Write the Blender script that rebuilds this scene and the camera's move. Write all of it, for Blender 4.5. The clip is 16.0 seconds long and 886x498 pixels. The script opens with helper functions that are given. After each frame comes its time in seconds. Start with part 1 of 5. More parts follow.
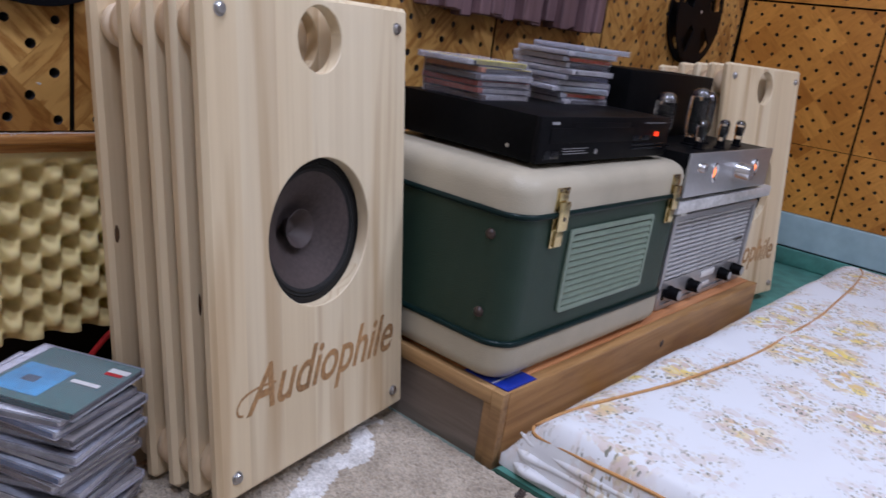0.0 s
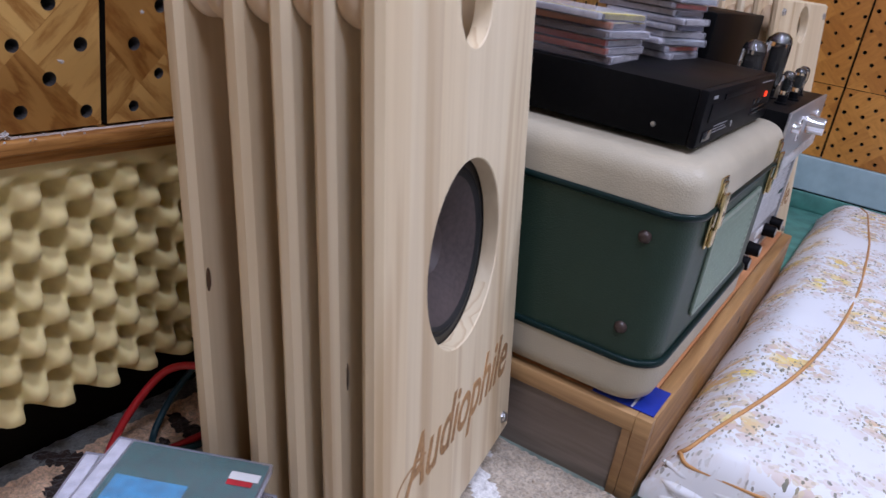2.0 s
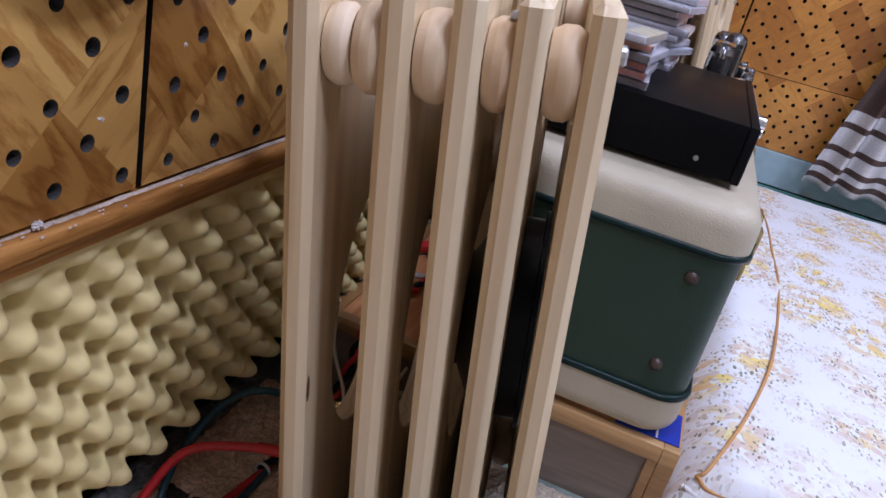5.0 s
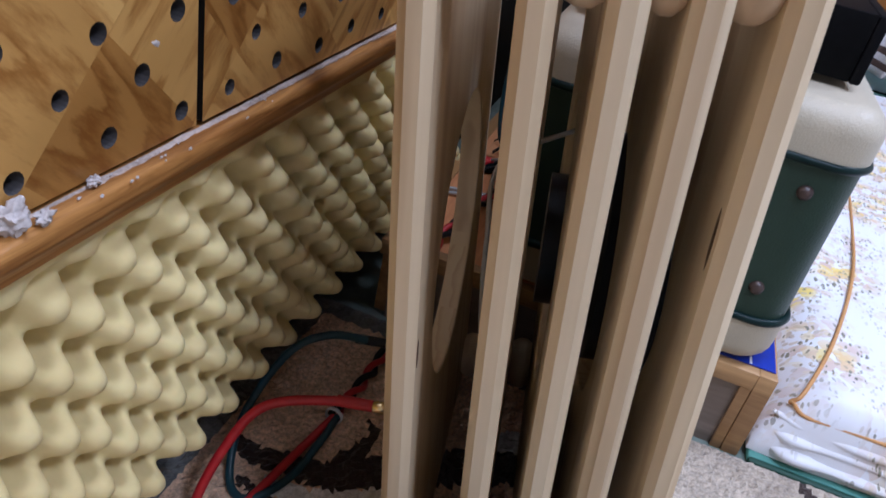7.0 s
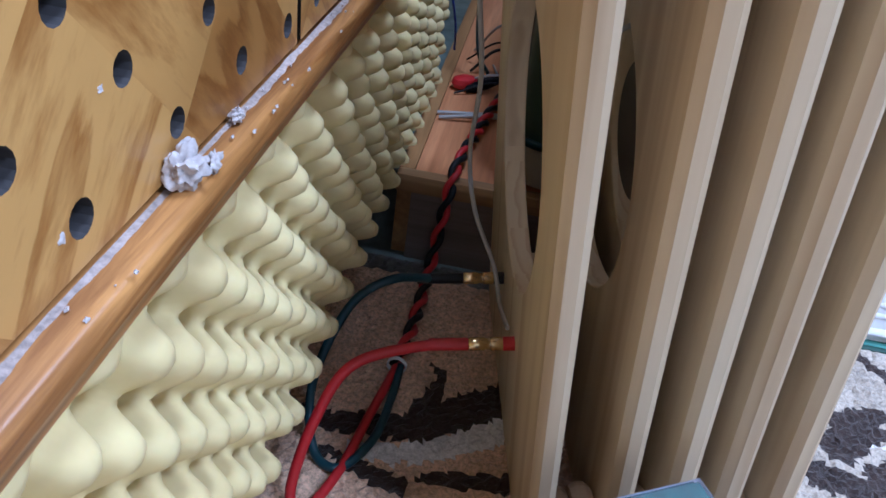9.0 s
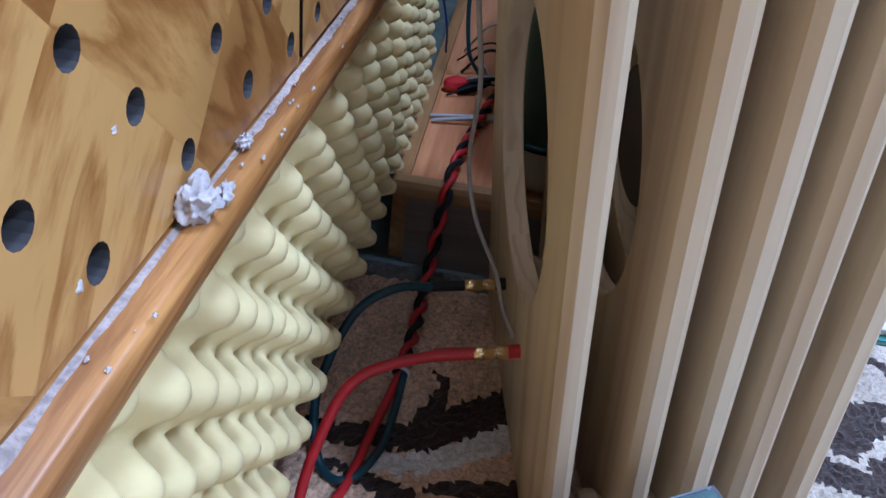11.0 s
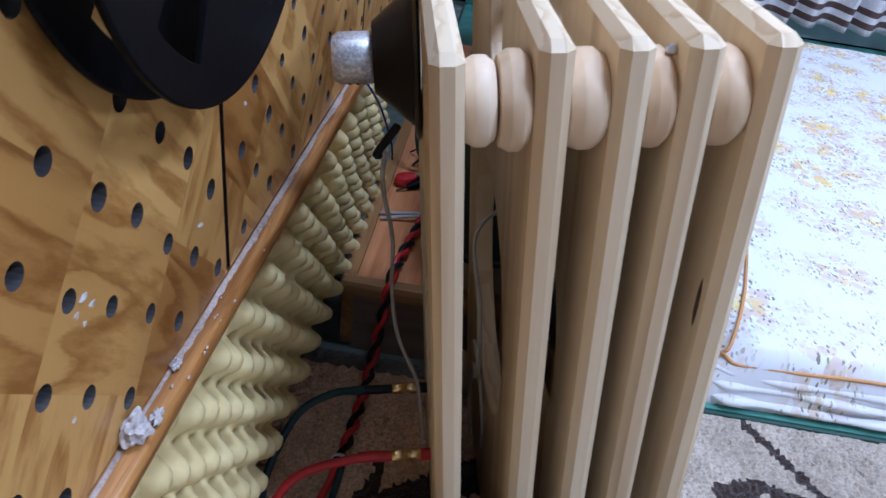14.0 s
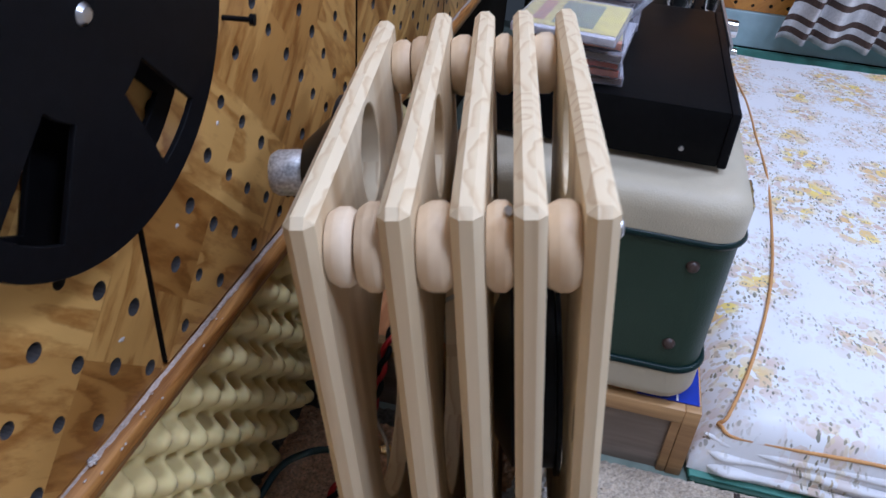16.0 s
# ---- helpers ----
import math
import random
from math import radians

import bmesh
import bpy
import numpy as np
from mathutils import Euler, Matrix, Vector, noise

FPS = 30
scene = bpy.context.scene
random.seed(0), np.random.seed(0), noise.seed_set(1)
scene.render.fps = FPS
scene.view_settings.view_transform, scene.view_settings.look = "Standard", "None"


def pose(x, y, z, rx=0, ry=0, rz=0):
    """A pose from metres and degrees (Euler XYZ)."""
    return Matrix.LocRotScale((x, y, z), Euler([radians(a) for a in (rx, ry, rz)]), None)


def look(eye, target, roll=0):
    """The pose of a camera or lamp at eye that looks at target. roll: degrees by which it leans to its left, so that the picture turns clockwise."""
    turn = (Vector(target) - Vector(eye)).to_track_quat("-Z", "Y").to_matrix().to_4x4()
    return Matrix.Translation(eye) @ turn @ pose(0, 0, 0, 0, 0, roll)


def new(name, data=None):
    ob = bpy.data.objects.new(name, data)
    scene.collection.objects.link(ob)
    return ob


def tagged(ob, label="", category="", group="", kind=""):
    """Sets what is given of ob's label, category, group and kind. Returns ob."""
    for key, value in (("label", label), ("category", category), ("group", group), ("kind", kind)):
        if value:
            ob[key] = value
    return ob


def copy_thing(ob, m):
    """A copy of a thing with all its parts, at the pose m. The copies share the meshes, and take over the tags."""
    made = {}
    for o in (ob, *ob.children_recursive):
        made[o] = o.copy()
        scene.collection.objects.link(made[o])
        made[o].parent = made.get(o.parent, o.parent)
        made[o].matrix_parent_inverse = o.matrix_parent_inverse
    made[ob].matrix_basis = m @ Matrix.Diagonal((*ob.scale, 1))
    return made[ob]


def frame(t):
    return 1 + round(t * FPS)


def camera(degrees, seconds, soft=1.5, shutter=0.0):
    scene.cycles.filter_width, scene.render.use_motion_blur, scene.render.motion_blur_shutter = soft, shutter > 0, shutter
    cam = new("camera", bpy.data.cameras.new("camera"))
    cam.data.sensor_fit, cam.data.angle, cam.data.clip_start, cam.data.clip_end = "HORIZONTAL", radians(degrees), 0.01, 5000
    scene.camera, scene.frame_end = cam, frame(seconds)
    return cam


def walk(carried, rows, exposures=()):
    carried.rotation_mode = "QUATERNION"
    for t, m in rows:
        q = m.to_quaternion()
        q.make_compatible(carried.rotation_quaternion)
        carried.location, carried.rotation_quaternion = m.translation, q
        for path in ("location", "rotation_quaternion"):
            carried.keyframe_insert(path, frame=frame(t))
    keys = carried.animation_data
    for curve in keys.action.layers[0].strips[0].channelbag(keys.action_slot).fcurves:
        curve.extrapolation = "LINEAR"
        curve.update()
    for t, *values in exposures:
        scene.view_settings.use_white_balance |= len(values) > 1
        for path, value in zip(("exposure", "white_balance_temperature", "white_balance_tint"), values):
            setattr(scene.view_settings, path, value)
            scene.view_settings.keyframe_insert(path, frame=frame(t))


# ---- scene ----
cam = camera(61.21, 16.0, shutter=0.5)
PATH = [
    (0, (1.0756, -0.0434, 0.6409), (-0.1507, 1.4318, 0.0756), 8.11),
    (0.5, (0.9850, -0.0265, 0.6377), (-0.2629, 1.4207, 0.0479), 9.29),
    (1, (0.8861, -0.0096, 0.6374), (-0.3168, 1.4589, 0.0085), 6.99),
    (1.5, (0.7679, -0.0234, 0.6456), (-0.3197, 1.5036, -0.0533), 6.84),
    (2, (0.6661, -0.0429, 0.6458), (-0.2549, 1.5688, -0.0972), 9.26),
    (2.5, (0.5623, -0.0614, 0.6531), (-0.2345, 1.6001, -0.1236), 11.03),
    (3, (0.4835, -0.0653, 0.6761), (-0.1885, 1.6530, -0.0948), 12.18),
    (3.5, (0.4406, -0.0596, 0.6887), (-0.1265, 1.6945, -0.0857), 13.30),
    (6, (0.3184, -0.0267, 0.6742), (-0.0814, 1.7180, -0.2191), 13.59),
    (6.5, (0.2859, -0.0058, 0.6635), (-0.0734, 1.7154, -0.2904), 12.92),
    (7, (0.2708, 0.0166, 0.6527), (-0.1164, 1.6722, -0.4019), 12.91),
    (7.5, (0.2449, 0.0291, 0.6234), (-0.1011, 1.6671, -0.4701), 12.72),
    (8, (0.1863, 0.0274, 0.5950), (-0.0460, 1.6673, -0.5267), 10.55),
    (8.5, (0.1355, 0.0162, 0.5846), (-0.0006, 1.6574, -0.5513), 9.84),
    (11, (0.1074, 0.0271, 0.5897), (0.0362, 1.6634, -0.5581), 8.09),
    (11.5, (0.1154, 0.0197, 0.6202), (0.0478, 1.6687, -0.5094), 7.87),
    (12, (0.1168, 0.0188, 0.6478), (0.0832, 1.6633, -0.4897), 8.22),
    (12.5, (0.1189, 0.0146, 0.6799), (0.1073, 1.6658, -0.4505), 8.96),
    (13, (0.1333, 0.0036, 0.7143), (0.1143, 1.6602, -0.4065), 8.77),
    (13.5, (0.1454, -0.0041, 0.7382), (0.1021, 1.6610, -0.3680), 8.56),
    (14, (0.1645, -0.0117, 0.7588), (0.1053, 1.6509, -0.3509), 8.37),
    (14.5, (0.1999, -0.0122, 0.7769), (0.0965, 1.6662, -0.3054), 8.40),
    (15, (0.2348, -0.0106, 0.7975), (0.0472, 1.6744, -0.2632), 7.16),
    (15.5, (0.2594, -0.0005, 0.8251), (-0.0161, 1.6537, -0.2634), 5.16),
    (16, (0.3002, 0.0197, 0.8696), (-0.0284, 1.6378, -0.2589), 4.84),
]
walk(cam, [(t, look(eye, target, roll)) for t, eye, target, roll in PATH],
     exposures=[(0, -0.40, 6100, 13), (3.5, -0.10, 6000, 17), (6, -0.10, 5950, 14), (8.5, 0.55, 4980, 8), (11, 0.58, 4760, 7), (12.5, 0.56, 4850, 7), (14.5, -0.05, 5250, 8), (16, -0.22, 5550, 9)])


# ---- world and lights ----
world = bpy.data.worlds.new("room_world")
world.use_nodes = True
world.node_tree.nodes["Background"].inputs[0].default_value = (0.75, 0.85, 1.0, 1)
world.node_tree.nodes["Background"].inputs[1].default_value = 0.05
scene.world = world


def area_lamp(name, eye, target, size, watts, colour):
    data = bpy.data.lights.new(name, "AREA")
    data.shape, data.size, data.energy, data.color = "DISK", size, watts, colour
    ob = new(name, data)
    ob.matrix_world = look(eye, target)
    return ob


# first lamp follows the wall shadows; the others are unseen fill, added
LAMPS = ((1.35, -0.28, 25.0), (0.52, 0.50, 19.0), (1.75, 1.60, 31.0))
for lx, ly, watts in LAMPS:
    area_lamp("ceiling_lamp_light", (lx, ly, 2.36), (lx, ly, 0), 0.42, watts, (0.875, 0.93, 1.15))


# ---- materials ----
def material(name, rough=0.5, metal=0.0):
    m = bpy.data.materials.new(name)
    m.use_nodes = True
    nt = m.node_tree
    b = nt.nodes["Principled BSDF"]
    b.inputs["Roughness"].default_value, b.inputs["Metallic"].default_value = rough, metal
    return m, nt, b


def node(nt, kind, **values):
    n = nt.nodes.new(kind)
    for key, value in values.items():
        if key in n.inputs:
            n.inputs[key].default_value = value
        else:
            setattr(n, key, value)
    return n


def ramp(nt, source, stops):
    r = nt.nodes.new("ShaderNodeValToRGB")
    e = r.color_ramp.elements
    e[0].position, e[0].color = stops[0][0], (*stops[0][1], 1)
    e[1].position, e[1].color = stops[-1][0], (*stops[-1][1], 1)
    for p, c in stops[1:-1]:
        x = e.new(p)
        x.color = (*c, 1)
    nt.links.new(source, r.inputs[0])
    return r.outputs[0]


def coords(nt, scale=(1, 1, 1), turn=(0, 0, 0), kind="Object"):
    tc, mp = node(nt, "ShaderNodeTexCoord"), node(nt, "ShaderNodeMapping")
    mp.inputs["Scale"].default_value = scale
    mp.inputs["Rotation"].default_value = [radians(a) for a in turn]
    nt.links.new(tc.outputs[kind], mp.inputs[0])
    return mp.outputs[0]


def mix(nt, fac, a, b, how="MIX"):
    m = nt.nodes.new("ShaderNodeMix")
    m.data_type, m.blend_type = "RGBA", how
    for sock, value in ((m.inputs[0], fac), (m.inputs[6], a), (m.inputs[7], b)):
        if isinstance(value, (int, float)):
            sock.default_value = value
        elif isinstance(value, tuple):
            sock.default_value = (*value, 1)
        else:
            nt.links.new(value, sock)
    return m.outputs[2]


def bump(nt, b, height, strength, distance=0.002):
    n = node(nt, "ShaderNodeBump", Strength=strength, Distance=distance)
    nt.links.new(height, n.inputs["Height"])
    nt.links.new(n.outputs[0], b.inputs["Normal"])


def noise_tex(nt, vec, scale, detail=4.0, rough=0.55, distortion=0.0):
    n = node(nt, "ShaderNodeTexNoise", Scale=scale, Detail=detail, Roughness=rough, Distortion=distortion)
    nt.links.new(vec, n.inputs["Vector"])
    return n.outputs["Fac"]


def plain(name, colour, rough=0.5, metal=0.0, vary=0.12, scale=40.0, relief=0.0):
    """A colour with two scales of variation and a little wear in the gloss."""
    m, nt, b = material(name, rough, metal)
    v = coords(nt)
    big, fine = noise_tex(nt, v, scale * 0.15, 3), noise_tex(nt, v, scale * 3, 5)
    c = mix(nt, vary, colour, ramp(nt, big, [(0.3, (0, 0, 0)), (0.7, tuple(min(1, x * 2) for x in colour))]))
    c = mix(nt, vary * 0.6, c, ramp(nt, fine, [(0.35, (0, 0, 0)), (0.65, tuple(min(1, x * 2) for x in colour))]))
    nt.links.new(c, b.inputs["Base Color"])
    r = node(nt, "ShaderNodeMapRange")
    r.inputs["To Min"].default_value, r.inputs["To Max"].default_value = max(0.02, rough - 0.08), min(1, rough + 0.1)
    nt.links.new(big, r.inputs[0])
    nt.links.new(r.outputs[0], b.inputs["Roughness"])
    if max(colour) < 0.03:
        b.inputs["Specular IOR Level"].default_value = 0.06 if max(colour) < 0.009 else 0.16
    if relief:
        bump(nt, b, fine, relief, 0.001)
    return m


def pine(name, dark, light, seed=0.0, stave=0.062, ends=False):
    """Planed softwood, grain up local z, glued of staves along local y."""
    m, nt, b = material(name, 0.52)
    tc, sep = node(nt, "ShaderNodeTexCoord"), node(nt, "ShaderNodeSeparateXYZ")
    nt.links.new(tc.outputs["Object"], sep.inputs[0])
    div = node(nt, "ShaderNodeMath", operation="MULTIPLY_ADD")
    div.inputs[1].default_value, div.inputs[2].default_value = 1 / stave, 20.3 + seed
    nt.links.new(sep.outputs["Y"], div.inputs[0])
    fl = node(nt, "ShaderNodeMath", operation="FLOOR")
    nt.links.new(div.outputs[0], fl.inputs[0])
    info = node(nt, "ShaderNodeObjectInfo")
    add = node(nt, "ShaderNodeMath", operation="MULTIPLY_ADD")
    add.inputs[1].default_value = 37.0
    nt.links.new(info.outputs["Random"], add.inputs[0])
    nt.links.new(fl.outputs[0], add.inputs[2])
    wn = node(nt, "ShaderNodeTexWhiteNoise", noise_dimensions="1D")
    nt.links.new(add.outputs[0], wn.inputs["W"])
    off = node(nt, "ShaderNodeVectorMath", operation="MULTIPLY_ADD")
    off.inputs[1].default_value, off.inputs[2].default_value = (3, 3, 3), (0, 0, 0)
    nt.links.new(wn.outputs["Color"], off.inputs[0])
    vec = node(nt, "ShaderNodeVectorMath", operation="ADD")
    nt.links.new(tc.outputs["Object"], vec.inputs[0])
    nt.links.new(off.outputs[0], vec.inputs[1])
    mp = node(nt, "ShaderNodeMapping")
    mp.inputs["Scale"].default_value = (9, 9, 0.9)
    nt.links.new(vec.outputs[0], mp.inputs[0])
    warp = noise_tex(nt, mp.outputs[0], 1.3, 2)
    mp3 = node(nt, "ShaderNodeMapping")
    mp3.inputs["Scale"].default_value = (17, 17, 1.1)
    nt.links.new(vec.outputs[0], mp3.inputs[0])
    wave = noise_tex(nt, mp3.outputs[0], 1.0, 2, 0.5, 0.6)
    mp2 = node(nt, "ShaderNodeMapping")
    mp2.inputs["Scale"].default_value = (120, 120, 3.2)
    nt.links.new(vec.outputs[0], mp2.inputs[0])
    fibre = noise_tex(nt, mp2.outputs[0], 1.0, 3)
    c = ramp(nt, wave, [(0.30, light), (0.54, tuple(l * 0.98 for l in light)), (0.62, tuple(0.55 * l + 0.45 * d for l, d in zip(light, dark))), (0.78, dark)])
    c = mix(nt, 0.05, c, light)
    tint = ramp(nt, wn.outputs["Value"], [(0.0, (0.84, 0.77, 0.68)), (0.35, (0.96, 0.92, 0.86)), (1.0, (1.0, 1.0, 1.0))])
    c = mix(nt, 1.0, c, tint, "MULTIPLY")
    c = mix(nt, 0.5, c, ramp(nt, warp, [(0.3, (0.80, 0.74, 0.66)), (0.6, (1, 1, 1))]), "MULTIPLY")
    c = mix(nt, 0.32, c, ramp(nt, fibre, [(0.28, (0.78, 0.73, 0.66)), (0.7, (1, 1, 1))]), "MULTIPLY")
    # growth rings on the sawn ends
    fr = node(nt, "ShaderNodeMath", operation="FRACT")
    nt.links.new(div.outputs[0], fr.inputs[0])
    flat = node(nt, "ShaderNodeCombineXYZ")
    for k, src, a in ((0, sep.outputs["X"], 16.0), (1, fr.outputs[0], 1.0)):
        q = node(nt, "ShaderNodeMath", operation="MULTIPLY")
        q.inputs[1].default_value = a
        nt.links.new(src, q.inputs[0])
        nt.links.new(q.outputs[0], flat.inputs[k])
    heart = node(nt, "ShaderNodeVectorMath", operation="MULTIPLY_ADD")
    heart.inputs[1].default_value, heart.inputs[2].default_value = (2.2, -1.0, 0), (-1.1, 0.0, 0)
    nt.links.new(wn.outputs["Color"], heart.inputs[0])
    arm = node(nt, "ShaderNodeVectorMath", operation="ADD")
    nt.links.new(flat.outputs[0], arm.inputs[0])
    nt.links.new(heart.outputs[0], arm.inputs[1])
    reach = node(nt, "ShaderNodeVectorMath", operation="LENGTH")
    nt.links.new(arm.outputs[0], reach.inputs[0])
    turns = node(nt, "ShaderNodeMath", operation="MULTIPLY_ADD")
    turns.inputs[1].default_value = 5.0
    nt.links.new(reach.outputs["Value"], turns.inputs[0])
    nt.links.new(noise_tex(nt, tc.outputs["Object"], 35.0, 2), turns.inputs[2])
    tooth = node(nt, "ShaderNodeMath", operation="FRACT")
    nt.links.new(turns.outputs[0], tooth.inputs[0])
    rings = ramp(nt, tooth.outputs[0], [(0.0, (0.97, 0.95, 0.91)), (0.62, (0.95, 0.91, 0.85)), (0.90, (0.80, 0.70, 0.59)), (1.0, (0.93, 0.89, 0.83))])
    nz = node(nt, "ShaderNodeSeparateXYZ")
    nt.links.new(tc.outputs["Normal"], nz.inputs[0])
    up = node(nt, "ShaderNodeMath", operation="GREATER_THAN")
    up.inputs[1].default_value = 0.6
    nt.links.new(nz.outputs["Z"], up.inputs[0])
    if ends:
        c = mix(nt, up.outputs[0], c, mix(nt, 1.0, rings, tuple(0.96 * l for l in light), "MULTIPLY"))
    nt.links.new(c, b.inputs["Base Color"])
    bump(nt, b, fibre, 0.12, 0.0006)
    return m


def veneer(name, dark, light, cell=0.105, grain_scale=1.0, rough=0.33, turn=45, figure=0.13):
    """Varnished plywood cut into turned patches, each with its own tint and grain direction (local y, z plane)."""
    m, nt, b = material(name, rough)
    tc, info = node(nt, "ShaderNodeTexCoord"), node(nt, "ShaderNodeObjectInfo")
    mp = node(nt, "ShaderNodeMapping")
    mp.inputs["Rotation"].default_value = (radians(turn), 0, 0)
    nt.links.new(tc.outputs["Object"], mp.inputs[0])
    sc = node(nt, "ShaderNodeVectorMath", operation="MULTIPLY")
    sc.inputs[1].default_value = (0, 1 / cell, 1.19 / cell)
    nt.links.new(mp.outputs[0], sc.inputs[0])
    fl = node(nt, "ShaderNodeVectorMath", operation="FLOOR")
    nt.links.new(sc.outputs[0], fl.inputs[0])
    pl = node(nt, "ShaderNodeVectorMath", operation="MULTIPLY_ADD")
    pl.inputs[1].default_value = (1, 1, 1)
    nt.links.new(fl.outputs[0], pl.inputs[0])
    comb = node(nt, "ShaderNodeCombineXYZ")
    nt.links.new(info.outputs["Random"], comb.inputs[0])
    nt.links.new(comb.outputs[0], pl.inputs[2])
    wn = node(nt, "ShaderNodeTexWhiteNoise", noise_dimensions="3D")
    nt.links.new(pl.outputs[0], wn.inputs["Vector"])
    grains = []
    for scale in ((3, 2.6, 12), (3, 12, 2.6)):
        g = node(nt, "ShaderNodeMapping")
        g.inputs["Scale"].default_value = [s * grain_scale for s in scale]
        add = node(nt, "ShaderNodeVectorMath", operation="ADD")
        nt.links.new(mp.outputs[0], add.inputs[0])
        nt.links.new(wn.outputs["Color"], add.inputs[1])
        nt.links.new(add.outputs[0], g.inputs[0])
        w = node(nt, "ShaderNodeTexNoise", Scale=0.95, Detail=2.0, Roughness=0.45, Distortion=0.35)
        nt.links.new(g.outputs[0], w.inputs["Vector"])
        fib = node(nt, "ShaderNodeTexNoise", Scale=13.0, Detail=4.0, Roughness=0.65)
        nt.links.new(g.outputs[0], fib.inputs["Vector"])
        j = node(nt, "ShaderNodeMath", operation="MULTIPLY_ADD")
        j.inputs[1].default_value = 0.060
        nt.links.new(fib.outputs["Fac"], j.inputs[0])
        nt.links.new(w.outputs["Fac"], j.inputs[2])
        k = node(nt, "ShaderNodeMath", operation="MULTIPLY")
        k.inputs[1].default_value = 10.0
        nt.links.new(j.outputs[0], k.inputs[0])
        s = node(nt, "ShaderNodeMath", operation="FRACT")
        nt.links.new(k.outputs[0], s.inputs[0])
        soft = ramp(nt, s.outputs[0], [(0.0, (0.62, 0.62, 0.62)), (0.10, (0.22, 0.22, 0.22)), (0.45, (0.42, 0.42, 0.42)), (0.75, (0.72, 0.72, 0.72)), (1.0, (0.62, 0.62, 0.62))])
        a = node(nt, "ShaderNodeMath", operation="MULTIPLY_ADD")
        a.inputs[1].default_value = figure * 3
        nt.links.new(soft, a.inputs[0])
        lift = node(nt, "ShaderNodeMath", operation="MULTIPLY_ADD")
        lift.inputs[1].default_value, lift.inputs[2].default_value = 0.5, 0.25 - figure * 1.6
        nt.links.new(fib.outputs["Fac"], lift.inputs[0])
        nt.links.new(lift.outputs[0], a.inputs[2])
        grains.append(a.outputs[0])
    step = node(nt, "ShaderNodeMath", operation="GREATER_THAN")
    step.inputs[1].default_value = 0.5
    nt.links.new(wn.outputs["Value"], step.inputs[0])
    grain = mix(nt, step.outputs[0], grains[0], grains[1])
    mid = tuple((d + l) / 2 for d, l in zip(dark, light))
    c = ramp(nt, grain, [(0.26, dark), (0.40, mid), (0.55, light), (0.75, tuple(x * 1.05 for x in light))])
    sepc = node(nt, "ShaderNodeSeparateColor")
    nt.links.new(wn.outputs["Color"], sepc.inputs[0])
    c = mix(nt, 1.0, c, ramp(nt, sepc.outputs[1], [(0.0, (0.60, 0.48, 0.36)), (0.4, (0.82, 0.75, 0.66)), (0.8, (0.95, 0.91, 0.85)), (1.0, (1.08, 1.08, 1.06))]), "MULTIPLY")
    nt.links.new(c, b.inputs["Base Color"])
    bump(nt, b, grain, 0.06, 0.001)
    return m


def oak(name, dark, light, axis=1, rough=0.4, scale=1.0):
    """Stained wood with its grain along one local axis."""
    m, nt, b = material(name, rough)
    s = [28.0 * scale] * 3
    s[axis] = 1.6 * scale
    v = coords(nt, tuple(s))
    a, f = noise_tex(nt, v, 1.0, 5, 0.6, 0.9), noise_tex(nt, v, 6.0, 3)
    c = ramp(nt, a, [(0.3, dark), (0.5, tuple((d + l) / 2 for d, l in zip(dark, light))), (0.68, light)])
    c = mix(nt, 0.4, c, ramp(nt, f, [(0.3, (0.6, 0.55, 0.5)), (0.65, (1, 1, 1))]), "MULTIPLY")
    nt.links.new(c, b.inputs["Base Color"])
    bump(nt, b, f, 0.1, 0.0008)
    return m


def leatherette(name, colour, rough=0.42):
    m, nt, b = material(name, rough)
    v = coords(nt)
    vo = node(nt, "ShaderNodeTexVoronoi", Scale=420.0)
    nt.links.new(v, vo.inputs["Vector"])
    big = noise_tex(nt, v, 7.0, 4)
    c = mix(nt, 0.35, colour, ramp(nt, big, [(0.3, tuple(x * 0.6 for x in colour)), (0.7, tuple(min(1, x * 1.25) for x in colour))]))
    nt.links.new(c, b.inputs["Base Color"])
    b.inputs["Specular IOR Level"].default_value = 0.3
    bump(nt, b, vo.outputs["Distance"], 0.35, 0.0008)
    return m


def clear(name, colour=(1, 1, 1), rough=0.03, ior=1.45):
    m, nt, b = material(name, rough)
    b.inputs["Base Color"].default_value = (*colour, 1)
    b.inputs["Transmission Weight"].default_value, b.inputs["IOR"].default_value = 1.0, ior
    return m


def thin_clear(name, colour, body):
    """Clear polished plastic that lets light straight through, with a faint body colour and gloss."""
    m, nt, b = material(name, 0.08)
    b.inputs["Base Color"].default_value = (*colour, 1)
    v = coords(nt)
    t, mx = node(nt, "ShaderNodeBsdfTransparent"), node(nt, "ShaderNodeMixShader")
    fr = node(nt, "ShaderNodeFresnel", IOR=1.49)
    ad = node(nt, "ShaderNodeMath", operation="ADD", use_clamp=True)
    sc = node(nt, "ShaderNodeMapRange")
    sc.inputs["To Min"].default_value, sc.inputs["To Max"].default_value = body * 0.6, body * 1.3
    nt.links.new(noise_tex(nt, v, 30.0, 4), sc.inputs[0])
    nt.links.new(fr.outputs[0], ad.inputs[0])
    nt.links.new(sc.outputs[0], ad.inputs[1])
    nt.links.new(ad.outputs[0], mx.inputs[0])
    nt.links.new(t.outputs[0], mx.inputs[1])
    nt.links.new(b.outputs[0], mx.inputs[2])
    nt.links.new(mx.outputs[0], nt.nodes["Material Output"].inputs[0])
    return m


